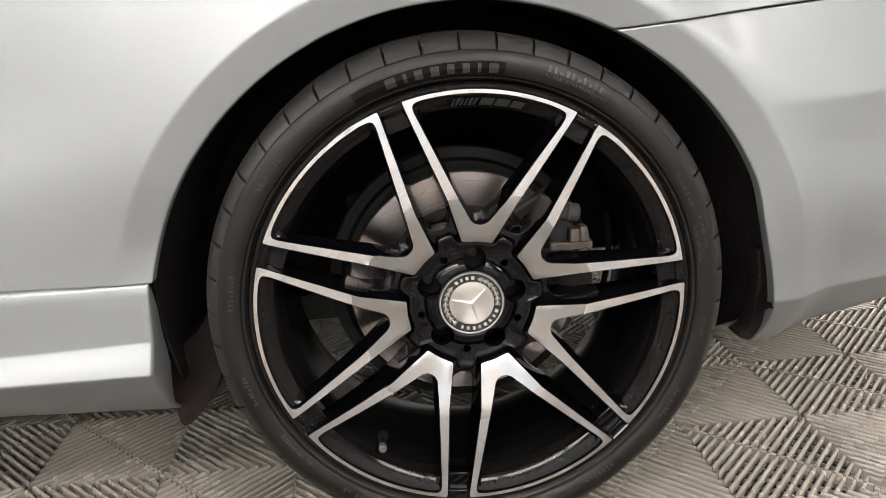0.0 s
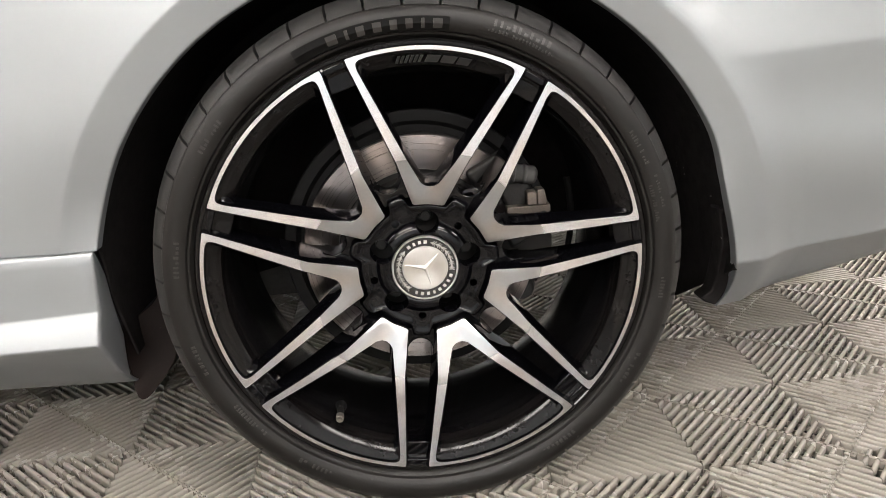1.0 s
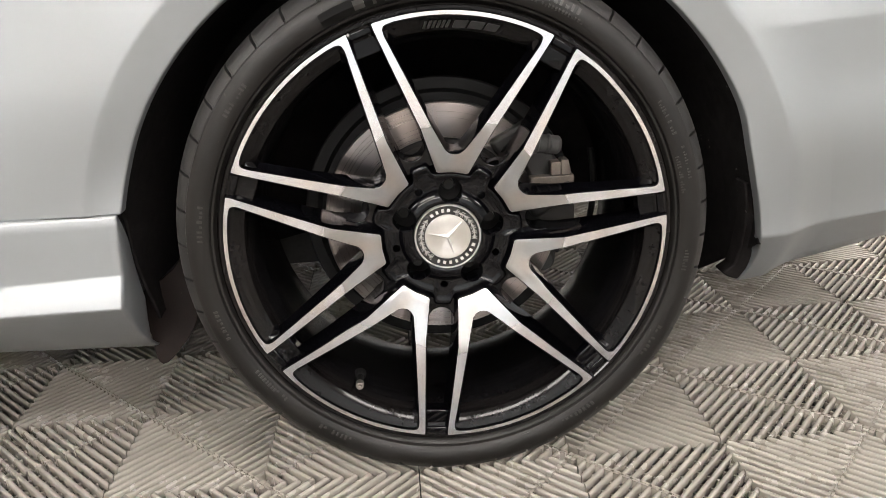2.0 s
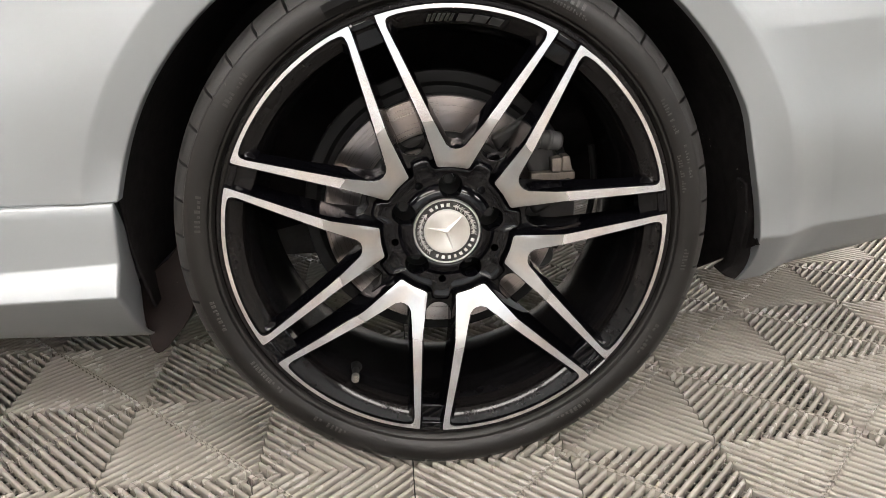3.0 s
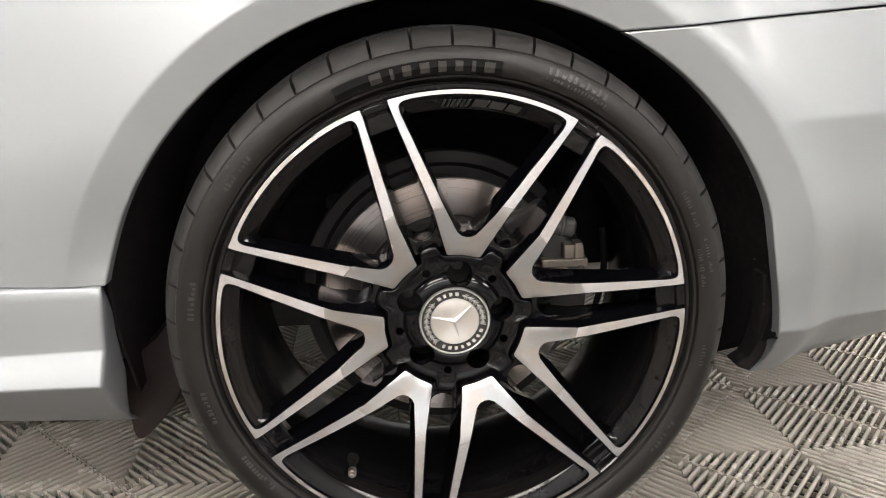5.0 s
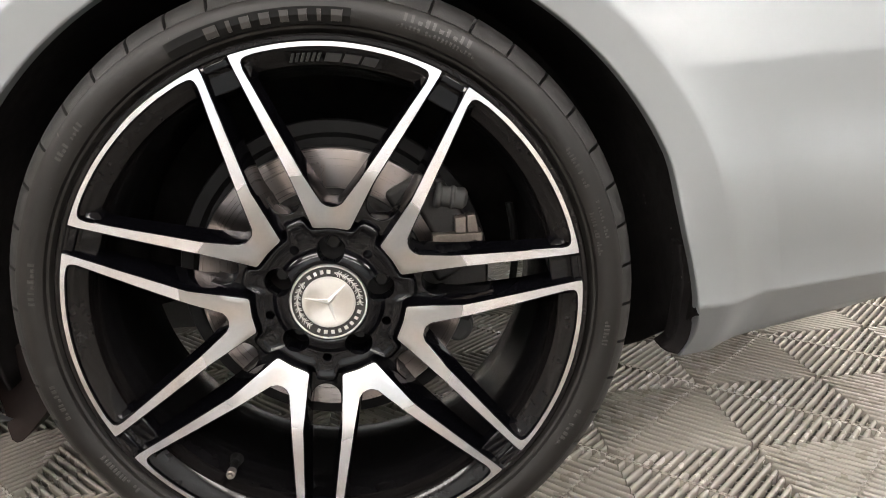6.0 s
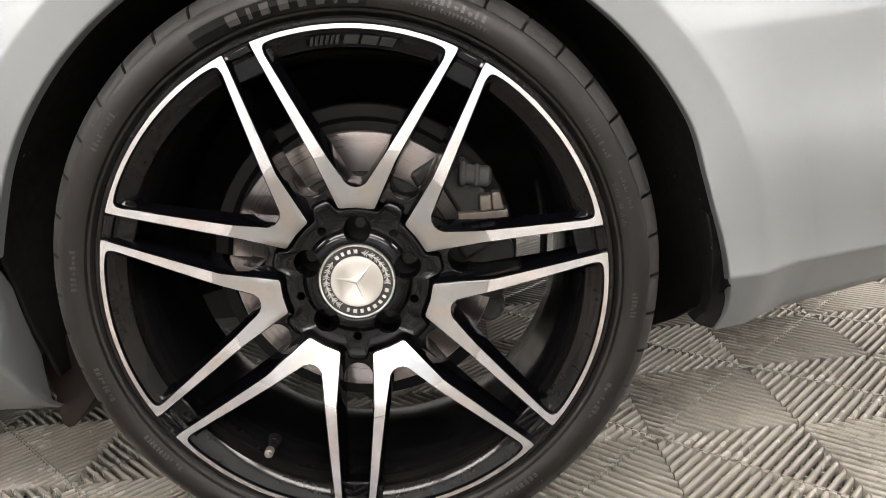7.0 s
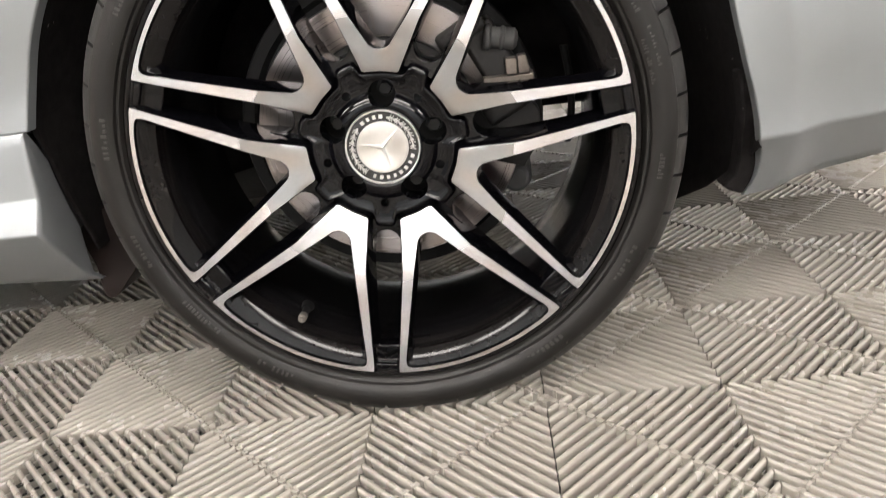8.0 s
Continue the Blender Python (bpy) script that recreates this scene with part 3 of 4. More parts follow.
for side in (-1, 1):
    shape = part("rim_fillet", fillet_mesh(side), GLOSS, wheel, sharp=50)
    for k in range(7):
        ob = shape if k == 0 else hang(new("rim_fillet", shape.data), wheel)
        bevel(ob, 0.0012, 2, 25)
        ob.rotation_euler = (0, PHI + k * STEP, 0)


def bridge_mesh():
    """The sunken black pad between two spokes at the rim, with a raised inner lip."""
    bm = bmesh.new()
    h = 0.0185
    box(bm, -h, h, 0.010, 0.030, 0.240, 0.2700)
    box(bm, -h * 0.9, h * 0.9, 0.0035, 0.012, 0.2625, 0.2715)
    return bm


first = None
for k in range(7):
    if first is None:
        ob = part("rim_bridge", bridge_mesh(), GLOSS, wheel)
        bevel(ob, 0.002, 2)
        first = ob
    else:
        ob = hang(new("rim_bridge", first.data), wheel)
        bevel(ob, 0.002, 2)
    ob.rotation_euler = (0, PHI + (k + 0.5) * STEP, 0)


def hub_part():
    """The black hub plate: seven lobes, five bolt wells and five small holes."""
    n = 7 * 24
    verts = []
    loops = []
    loops += [[(r * math.sin(k * math.tau / n), y, r * math.cos(k * math.tau / n)) for k in range(n)] for y, r in ((0.082, 0.096), (0.080, 0.1005), (0.056, 0.1005), (0.050, 0.095))]
    for y, grow in ((0.044, 0.0), (0.0350, -0.0001), (0.0312, -0.0009), (0.0285, -0.0024), (0.0271, -0.0044), (0.0267, -0.0066), (0.0271, -0.0088), (0.0281, -0.0112), (0.0290, -0.0135)):
        ring = []
        for k in range(n):
            a = k * math.tau / n
            off = abs(((a / STEP) % 1) - 0.5) * STEP
            r = 0.0845 + 0.0125 * smooth(0.178, 0.098, off) + grow
            ring.append((r * math.sin(a), y, r * math.cos(a)))
        loops.append(ring)
    for y, r in ((0.0292, 0.0610), (0.0270, 0.0592), (0.0240, 0.0562), (0.0220, 0.0524), (0.0208, 0.0482), (0.0205, 0.0450), (0.0216, 0.0432), (0.040, 0.0425)):
        loops.append([(r * math.sin(k * math.tau / n), y, r * math.cos(k * math.tau / n)) for k in range(n)])
    verts = [v for ring in loops for v in ring]
    faces = []
    m = len(loops)
    for a in range(m):
        b = (a + 1) % m
        for k in range(n):
            j = (k + 1) % n
            faces.append((a * n + k, b * n + k, b * n + j, a * n + j))
    ob = mesh_object("hub", verts, faces, GLOSS, True)
    bm = bmesh.new()
    bm.from_mesh(ob.data)
    bmesh.ops.recalc_face_normals(bm, faces=bm.faces)
    bm.to_mesh(ob.data)
    bm.free()
    cuts = []
    for k in range(5):
        a = k * math.tau / 5
        for r, w, aa in ((0.0582, 0.0150, a), (0.0665, 0.0050, a + math.tau / 10)):
            bm = bmesh.new()
            tube(bm, Matrix.Translation((r * math.sin(aa), 0.0, r * math.cos(aa))) @ pose(0, 0, 0, -90), w, w, 0.078 if w > 0.01 else 0.05, 32)
            bmesh.ops.recalc_face_normals(bm, faces=bm.faces)
            me = bpy.data.meshes.new("cut")
            bm.to_mesh(me)
            bm.free()
            me.materials.append(GLOSS)
            c = new("cut", me)
            cuts.append(c)
            mod = ob.modifiers.new("cut", "BOOLEAN")
            mod.object, mod.operation, mod.solver = c, "DIFFERENCE", "EXACT"
    bpy.context.view_layer.update()
    me = bpy.data.meshes.new_from_object(ob.evaluated_get(bpy.context.evaluated_depsgraph_get()))
    ob.modifiers.clear()
    ob.data = me
    for c in cuts:
        bpy.data.objects.remove(c)
    me.polygons.foreach_set("use_smooth", [True] * len(me.polygons))
    me.set_sharp_from_angle(angle=radians(38))
    ob.rotation_euler = (0, PHI, 0)
    bevel(ob, 0.0020, 3, 50)
    return hang(ob, wheel, "gloss black hub plate with seven lobes and five bolt wells")


hub = hub_part()


def hub_web():
    """The black web that closes a slot between two spokes towards the hub, with a round end."""
    bm = bmesh.new()
    outline = [(-0.023, 0.088), (-0.026, 0.128), (-0.0168, 0.128)]
    outline += [(0.0168 * math.cos(radians(a)), 0.1195 + 0.0168 * math.sin(radians(a))) for a in range(180, 361, 12)]
    outline += [(0.0168, 0.128), (0.026, 0.128), (0.023, 0.088)]
    f = bm.faces.new([bm.verts.new((x, 0.037, z)) for x, z in outline])
    res = bmesh.ops.extrude_face_region(bm, geom=[f])
    bmesh.ops.translate(bm, verts=[v for v in res["geom"] if isinstance(v, bmesh.types.BMVert)], vec=(0, 0.042, 0))
    return bm


web = part("hub_web", hub_web(), GLOSS, wheel)
bevel(web, 0.0012, 2)
for k in range(7):
    ob = web if k == 0 else hang(new("hub_web", web.data), wheel)
    if k:
        bevel(ob, 0.0012, 2)
    ob.rotation_euler = (0, PHI + (k + 0.5) * STEP, 0)


def lug_bolt(a):
    bm = bmesh.new()
    m = Matrix.Translation((0.0582 * math.sin(a), 0.080, 0.0582 * math.cos(a))) @ pose(0, 0, 0, 90)
    tube(bm, m, 0.0082, 0.0078, 0.020, 6)
    tube(bm, m, 0.0112, 0.0112, 0.006, 24)
    ob = part("lug_bolt", bm, BOLT, wheel, "dark steel wheel bolt", sharp=25)
    bevel(ob, 0.0008, 2)


for k in range(5):
    lug_bolt(PHI + k * math.tau / 5)


def valve_stem():
    a = PHI + radians(-154)
    bm = bmesh.new()
    m = Matrix.Translation((0.2385 * math.sin(a), 0.055, 0.2385 * math.cos(a))) @ pose(0, 0, 0, 90)
    tube(bm, m, 0.0052, 0.0040, 0.024, 20)
    tube(bm, m @ Matrix.Translation((0, 0, -0.006)), 0.0085, 0.0062, 0.010, 20)
    stem = bevel(part("valve_stem", bm, RUBBER_DARK, wheel, "black rubber tyre valve"), 0.0005, 2)
    bm = bmesh.new()
    tube(bm, m @ Matrix.Translation((0, 0, 0.021)), 0.0052, 0.0052, 0.010, 20)
    tube(bm, m @ Matrix.Translation((0, 0, 0.0312)), 0.0040, 0.0032, 0.004, 6)
    bevel(part("valve_cap", bm, STEEL, stem, "worn steel valve cap", sharp=25), 0.0005, 2)


valve_stem()


def center_cap():
    cap = lathe("center_cap", [(0.030, 0.0424), (0.0220, 0.0422), (0.0206, 0.0416), (0.0206, 0.0405), (0.0216, 0.0398), (0.0218, 0.0290), (0.0208, 0.0284), (0.0206, 0.0268), (0.0212, 0.020), (0.0218, 0.010), (0.0220, 0.001), (0.030, 0.001)], [CAP_RING, CAP_BLACK, CAP_FACE], 96, True, [0, 0, 0, 0, 1, 0, 0, 2, 2, 2, 2, 2], 25)
    hang(cap, wheel, "satin silver centre cap with a black ring and plain emblem shapes")
    cap.rotation_euler = (0, PHI + radians(-8), 0)
    return cap


cap = center_cap()


def emblem():
    """A plain three-armed raised shape, and bars and leaf shapes on the black ring."""
    turn = radians(44)
    bm = bmesh.new()
    centre = bm.verts.new((0, 0.0172, 0))
    ring = []
    for k in range(3):
        a = turn + k * math.tau / 3
        b = a + math.tau / 6
        ring.append(bm.verts.new((0.0276 * math.sin(a), 0.0200, 0.0276 * math.cos(a))))
        ring.append(bm.verts.new((0.0029 * math.sin(b), 0.0212, 0.0029 * math.cos(b))))
    for k in range(6):
        bm.faces.new([centre, ring[k], ring[(k + 1) % 6]])
    low = [bm.verts.new((v.co.x, 0.0225, v.co.z)) for v in ring]
    for k in range(6):
        j = (k + 1) % 6
        bm.faces.new([ring[k], low[k], low[j], ring[j]])
    part("emblem", bm, CHROME, wheel, "raised plain three-armed silver shape", smooth=False)
    bm = bmesh.new()

    def strip(points, width):
        """A thin raised strip on the ring along (degrees, radius) points."""
        flat = [Vector((r * math.sin(radians(a)), r * math.cos(radians(a)))) for a, r in points]
        rows = []
        for k, p in enumerate(flat):
            t = (flat[min(k + 1, len(flat) - 1)] - flat[max(k - 1, 0)]).normalized() * (width / 2)
            rows.append([bm.verts.new((p.x + s * t.y, y, p.y - s * t.x)) for s, y in ((-1, 0.0222), (-1, 0.0212), (1, 0.0212), (1, 0.0222))])
        for u, v in zip(rows, rows[1:]):
            for q in range(3):
                bm.faces.new([u[q], u[q + 1], v[q + 1], v[q]])
        bm.faces.new(rows[0])
        bm.faces.new(list(reversed(rows[-1])))

    # bars where the writing stands
    for start, count, gap in ((112.0, 8, 13.0), (-33.0, 4, 12.4)):
        for k in range(count):
            a, w = start + k * gap, (3.4, 2.6, 3.0)[k % 3]
            strip([(a - w, 0.0343), (a + w, 0.0343)], 0.0042)
    # two rows of bent leaves, point to tail
    for start, count, way in ((20.0, 7, 1), (310.0, 8, -1)):
        for k in range(count):
            a = start + way * k * 12.0
            for f in (0.0, 4.4):
                strip([(a + way * (f - 5.0), 0.0338), (a + way * (f - 1.5), 0.0343), (a + way * (f + 1.6), 0.0355), (a + way * (f + 2.6), 0.0372)], 0.0007)
                strip([(a + way * (f - 5.0), 0.0336), (a + way * (f - 1.5), 0.0331), (a + way * (f + 1.6), 0.0319), (a + way * (f + 2.6), 0.0302)], 0.0007)
            strip([(a + way * 3.4, 0.0337), (a + way * 7.0, 0.0337)], 0.0006)
    tagged(part("ring_relief", bm, CAP_RING, wheel, "small silver bars and leaf shapes round the cap", smooth=False), kind="stuff")


emblem()


def rim_badge():
    """The badge plate on the rim's sloping inner band: plain slanted bars and blocks."""
    bm = bmesh.new()

    def place(a, s):
        """A place on the sloping band: angle a, s along the slope from its outer edge."""
        r = 0.2664 - 0.0162 * s
        y = 0.0045 + 0.0120 * s
        return Vector((r * math.sin(a), y, r * math.cos(a)))

    def pad(a0, a1, s0, s1, h, shear=0.0, n=6):
        """A raised piece on the band, from angle a0 to a1 and s0 to s1 down the slope."""
        top, low = [], []
        for s, sh in ((s0, 0.0), (s1, shear)):
            for k in range(n + 1):
                a = a0 + (a1 - a0) * k / n + sh
                p = place(a, s)
                out = Vector((-math.sin(a) * 0.594, -0.804, -math.cos(a) * 0.594))
                top.append(bm.verts.new(p + out * h))
                low.append(bm.verts.new(p - out * 0.001))
        m = n + 1
        for k in range(n):
            bm.faces.new([top[k], top[k + 1], top[m + k + 1], top[m + k]])
            bm.faces.new([top[k], low[k], low[k + 1], top[k + 1]])
            bm.faces.new([top[m + k], top[m + k + 1], low[m + k + 1], low[m + k]])
        bm.faces.new([top[0], top[m], low[m], low[0]])
        bm.faces.new([top[n], low[n], low[m + n], top[m + n]])

    A = radians(6.5)
    pad(A - 0.189, A + 0.189, 0.12, 0.88, 0.0008, 0.0, 12)
    part("badge_plate", bm, GLOSS, wheel, "black badge plate on the rim", smooth=False)
    for k in range(6):
        bm = bmesh.new()
        pad(A - 0.166 + k * 0.0205, A - 0.155 + k * 0.0205, 0.26, 0.74, 0.0022, -0.014, 1)
        part("badge_bar", bm, BADGE, wheel, smooth=False)
    for a0, a1 in ((-0.034, 0.024), (0.036, 0.098), (0.110, 0.164)):
        bm = bmesh.new()
        pad(A + a0, A + a1, 0.26, 0.74, 0.0022, -0.012, 3)
        part("badge_bar", bm, BADGE, wheel, smooth=False)


rim_badge()


def tyre():
    """A low tyre: sidewall, shoulder blocks with slots, grooved tread, flattened where it stands."""
    prof = [(0.013, 0.2785), (0.0075, 0.2812), (0.0035, 0.2845), (0.0025, 0.2870), (-0.0010, 0.2885), (-0.0035, 0.2925), (-0.0052, 0.2985), (-0.0050, 0.3045), (-0.0034, 0.3100), (-0.0008, 0.3148), (0.0006, 0.3162), (0.0040, 0.3172), (0.0072, 0.3215),
            (0.0140, 0.3280), (0.0215, 0.3318), (0.0300, 0.3342), (0.0420, 0.3358), (0.0600, 0.3366), (0.0605, 0.3300), (0.0690, 0.3300), (0.0695, 0.3370), (0.1000, 0.3375), (0.1005, 0.3305), (0.1100, 0.3305), (0.1105, 0.3376), (0.1500, 0.3376),
            (0.1505, 0.3305), (0.1600, 0.3305), (0.1605, 0.3372), (0.2000, 0.3364), (0.2200, 0.3345), (0.2400, 0.3280), (0.2460, 0.3180), (0.2480, 0.3000), (0.2400, 0.2860), (0.2260, 0.2790)]
    pitches, verts, faces, k = 46, [], [], len(prof)
    slots = ((0.0, 0), (0.16, 0), (0.32, 0), (0.48, 0), (0.64, 0), (0.8, 0), (0.884, 0), (0.896, 1), (0.948, 1), (0.960, 0))
    n = pitches * len(slots)
    for i in range(n):
        f, cut = slots[i % len(slots)]
        a0 = (i // len(slots) + f) * math.tau / pitches
        for p, (y, r) in enumerate(prof):
            a = a0 + (0.006 * (y - 0.02) / 0.03 if 11 <= p <= 17 else 0.0)
            if cut and 11 <= p <= 17:
                r -= (0.0008, 0.0035, 0.0075, 0.0110, 0.0120, 0.0120, 0.0120)[p - 11]
            x, z = r * math.sin(a), r * math.cos(a)
            low = smooth(-0.24, -0.3285, z)
            if y < 0.05:
                y2 = y - 0.0055 * low * smooth(0.27, 0.30, r)
            else:
                y2 = y
            z = max(z, -WHEEL_Z + 0.0015)
            verts.append((x, y2, z))
    kinds = []
    for i in range(n):
        j = (i + 1) % n
        for p in range(k - 1):
            faces.append((i * k + p, i * k + p + 1, j * k + p + 1, j * k + p))
            # shoulder and tread take the paler, lit rubber; slots keep the dark one
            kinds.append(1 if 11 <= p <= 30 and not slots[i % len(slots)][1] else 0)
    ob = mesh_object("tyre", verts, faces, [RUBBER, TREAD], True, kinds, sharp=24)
    return hang(ob, wheel, "black low-profile tyre with a slotted shoulder")


tyre()


def side_y(r):
    """Outer face of the sidewall at radius r."""
    pts = [(0.2870, 0.0025), (0.2885, -0.0010), (0.2925, -0.0035), (0.2985, -0.0052), (0.3045, -0.0050), (0.3100, -0.0032), (0.3150, -0.0002), (0.3190, 0.0035), (0.3232, 0.0078)]
    for (r0, y0), (r1, y1) in zip(pts, pts[1:]):
        if r <= r1:
            return y0 + (y1 - y0) * (r - r0) / (r1 - r0)
    return pts[-1][1]


def side_pad(bm, a0, a1, r0, r1, h, shear=0.0):
    """A thin raised piece on the sidewall."""
    n = max(1, int((a1 - a0) / 0.03))
    top, low = [], []
    rs = [r0, (r0 + r1) / 2, r1]
    for q, r in enumerate(rs):
        for k in range(n + 1):
            a = a0 + (a1 - a0) * k / n + shear * q / 2
            top.append(bm.verts.new((r * math.sin(a), side_y(r) - h, r * math.cos(a))))
            low.append(bm.verts.new((r * math.sin(a), side_y(r) + 0.001, r * math.cos(a))))
    m = n + 1
    for q in range(2):
        for k in range(n):
            bm.faces.new([top[q * m + k], top[q * m + k + 1], top[(q + 1) * m + k + 1], top[(q + 1) * m + k]])
    for k in range(n):
        bm.faces.new([top[k + 1], top[k], low[k], low[k + 1]])
        bm.faces.new([top[2 * m + k], top[2 * m + k + 1], low[2 * m + k + 1], low[2 * m + k]])
    for q in range(2):
        bm.faces.new([top[q * m], top[(q + 1) * m], low[(q + 1) * m], low[q * m]])
        bm.faces.new([top[q * m + n], low[q * m + n], low[(q + 1) * m + n], top[(q + 1) * m + n]])


def sidewall_marks():
    """Plain bars in place of the sidewall's raised writing."""
    for at in (radians(-5.2), radians(174)):
        bm = bmesh.new()
        side_pad(bm, at - 0.36, at + 0.25, 0.2885, 0.3045, 0.0008)
        part("mark_band", bm, MARK, wheel, "smooth black band on the sidewall", smooth=False)
        a = at - 0.224
        for w in (0.042, 0.013, 0.031, 0.033, 0.028, 0.027, 0.013, 0.036):
            bm = bmesh.new()
            side_pad(bm, a, a + w, 0.2912, 0.3020, 0.0018)
            part("raised_bar", bm, PALE_MARK, wheel, smooth=False)
            a += w + 0.032
    rng = random.Random(4)
    bm = bmesh.new()
    for at, count, r0, r1, step in ((12, 10, 0.3035, 0.3110, 0.024), (11, 20, 0.2965, 0.3005, 0.014), (52, 12, 0.297, 0.302, 0.013), (66, 16, 0.292, 0.296, 0.011), (64, 12, 0.302, 0.3055, 0.012), (88, 9, 0.298, 0.3035, 0.014),
                                    (110, 8, 0.297, 0.302, 0.020), (135, 9, 0.296, 0.3015, 0.022), (200, 10, 0.297, 0.303, 0.020), (222, 12, 0.293, 0.298, 0.016), (243, 8, 0.298, 0.303, 0.018), (268, 8, 0.296, 0.302, 0.02), (-62, 9, 0.298, 0.304, 0.017)):
        for k in range(count):
            if rng.random() < 0.12:
                continue
            a = PHI + radians(at) + k * step
            w = step * rng.uniform(0.45, 0.8)
            top = r1 if rng.random() < 0.7 else (r0 + r1) / 2
            side_pad(bm, a, a + w * 0.8, r0, top, 0.0009)
    # the embossing's lit edges are put into these bars' paler colour
    tagged(part("sidewall_relief", bm, PALE_MARK, wheel, "small raised unreadable marks on the sidewall", smooth=False), kind="stuff")
    bm = bmesh.new()
    for k in range(72):
        a = k * math.tau / 72
        side_pad(bm, a, a + math.tau / 72, 0.2876, 0.2886, 0.0006)
    part("rim_ridge", bm, RUBBER, wheel, "thin raised ring beside the rim")


sidewall_marks()

# ---- brake and axle behind the wheel ----
disc = lathe("brake_disc", [(0.100, 0.1565), (0.100, 0.1125), (0.1006, 0.1112), (0.104, 0.1106), (0.104, 0.104), (0.096, 0.100), (0.088, 0.096), (0.086, 0.092), (0.086, 0.03), (0.092, 0.03), (0.122, 0.100), (0.122, 0.1565), (0.119, 0.158), (0.103, 0.158)], [DISC, CAST, STEEL], 120, True, [0, 2, 2, 1, 1, 1, 1, 1, 1, 1, 0, 0, 1, 0], 30)
disc.location = (0, 0, WHEEL_Z)
hang(disc, car, "steel brake disc with fine concentric wear lines")
shield = lathe("dust_shield", [(0.134, 0.10), (0.134, 0.164), (0.128, 0.170), (0.128, 0.184), (0.132, 0.186), (0.138, 0.172), (0.138, 0.10)], RUBBER_DARK, 96)
shield.location = (0, 0, WHEEL_Z + 0.002)
# it is open behind the axle, below the caliper
bm = bmesh.new()
bm.from_mesh(shield.data)
bmesh.ops.delete(bm, geom=[f for f in bm.faces if 96 < math.degrees(math.atan2(f.calc_center_median().x, f.calc_center_median().z)) < 130], context="FACES")
bmesh.ops.holes_fill(bm, edges=[e for e in bm.edges if e.is_boundary], sides=0)
bm.to_mesh(shield.data)
bm.free()
hang(shield, car, "black brake dust shield")


def caliper():
    bm = bmesh.new()
    m = Matrix.Translation((0, 0, WHEEL_Z)) @ pose(0, 0, 0, 0, 62)
    box(bm, -0.046, 0.046, 0.094, 0.165, 0.128, 0.171, m)
    box(bm, -0.060, -0.036, 0.088, 0.110, 0.105, 0.164, m)
    box(bm, 0.036, 0.062, 0.080, 0.105, 0.105, 0.172, m)
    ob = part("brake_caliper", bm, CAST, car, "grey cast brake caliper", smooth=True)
    bevel(ob, 0.006, 3)
    bm = bmesh.new()
    m2 = Matrix.Translation((0.122, 0.094, WHEEL_Z + 0.098)) @ pose(0, 0, 0, 0, 100, 0)
    # a turned rubber boot: a flange, a waist, a ring and a domed end
    outline = [(0.0125, 0.0), (0.0150, 0.003), (0.0150, 0.007), (0.0120, 0.0085), (0.0122, 0.0185), (0.0137, 0.0195), (0.0137, 0.0225), (0.0123, 0.0235), (0.0126, 0.0345), (0.0080, 0.0385)]
    rings = [[bm.verts.new(m2 @ Vector((q * math.cos(k * math.tau / 28), q * math.sin(k * math.tau / 28), z))) for k in range(28)] for q, z in outline]
    for u, v in zip(rings, rings[1:]):
        for k in range(28):
            bm.faces.new([u[k], u[(k + 1) % 28], v[(k + 1) % 28], v[k]])
    bm.faces.new(rings[-1])
    bm.faces.new(list(reversed(rings[0])))
    bevel(part("caliper_sleeve", bm, UNDER, ob, "dark rubber guide sleeve with a flange"), 0.0012, 2)
    bm = bmesh.new()
    box(bm, 0.1435, 0.1568, 0.078, 0.10, WHEEL_Z + 0.0545, WHEEL_Z + 0.0730)
    vs = box(bm, 0.1576, 0.1715, 0.080, 0.10, WHEEL_Z + 0.0540, WHEEL_Z + 0.0750)
    for v in vs:
        if v.co.z > WHEEL_Z + 0.06:
            v.co.x -= 0.004 if v.co.x > 0.16 else 0.0
    box(bm, 0.117, 0.1755, 0.082, 0.11, WHEEL_Z + 0.0430, WHEEL_Z + 0.0535)
    box(bm, 0.120, 0.150, 0.079, 0.10, WHEEL_Z + 0.0375, WHEEL_Z + 0.0425)
    bevel(part("pad_block", bm, PAD, ob, "dull brown-grey metal pad carrier"), 0.0015, 2)
    # the dark carrier that covers the disc from the pads down to the lower arm
    bm = bmesh.new()
    rows = []
    for k in range(19):
        a = radians(70 + 41 * k / 18)
        out = 0.164 + 0.016 * smooth(80, 88, math.degrees(a)) - 0.012 * smooth(96, 112, math.degrees(a))
        rows.append([bm.verts.new((q * math.sin(a), y, WHEEL_Z + q * math.cos(a))) for q, y in ((0.094, 0.112), (0.096, 0.096), (0.128, 0.093), (0.150, 0.096), (out, 0.099), (out, 0.150), (0.128, 0.150))])
    for u, v in zip(rows, rows[1:]):
        for q in range(7):
            bm.faces.new([u[q], u[(q + 1) % 7], v[(q + 1) % 7], v[q]])
    bm.faces.new(rows[0])
    bm.faces.new(list(reversed(rows[-1])))
    for a in (84, 104):
        m3 = Matrix.Translation((0.128 * math.sin(radians(a)), 0.085, WHEEL_Z + 0.128 * math.cos(radians(a)))) @ pose(0, 0, 0, -90)
        tube(bm, m3, 0.0085, 0.0090, 0.012, 6)
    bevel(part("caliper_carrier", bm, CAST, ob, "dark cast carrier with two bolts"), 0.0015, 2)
    # the brake hose that hangs behind it
    bm = bmesh.new()
    rings = []
    for k in range(13):
        f = k / 12
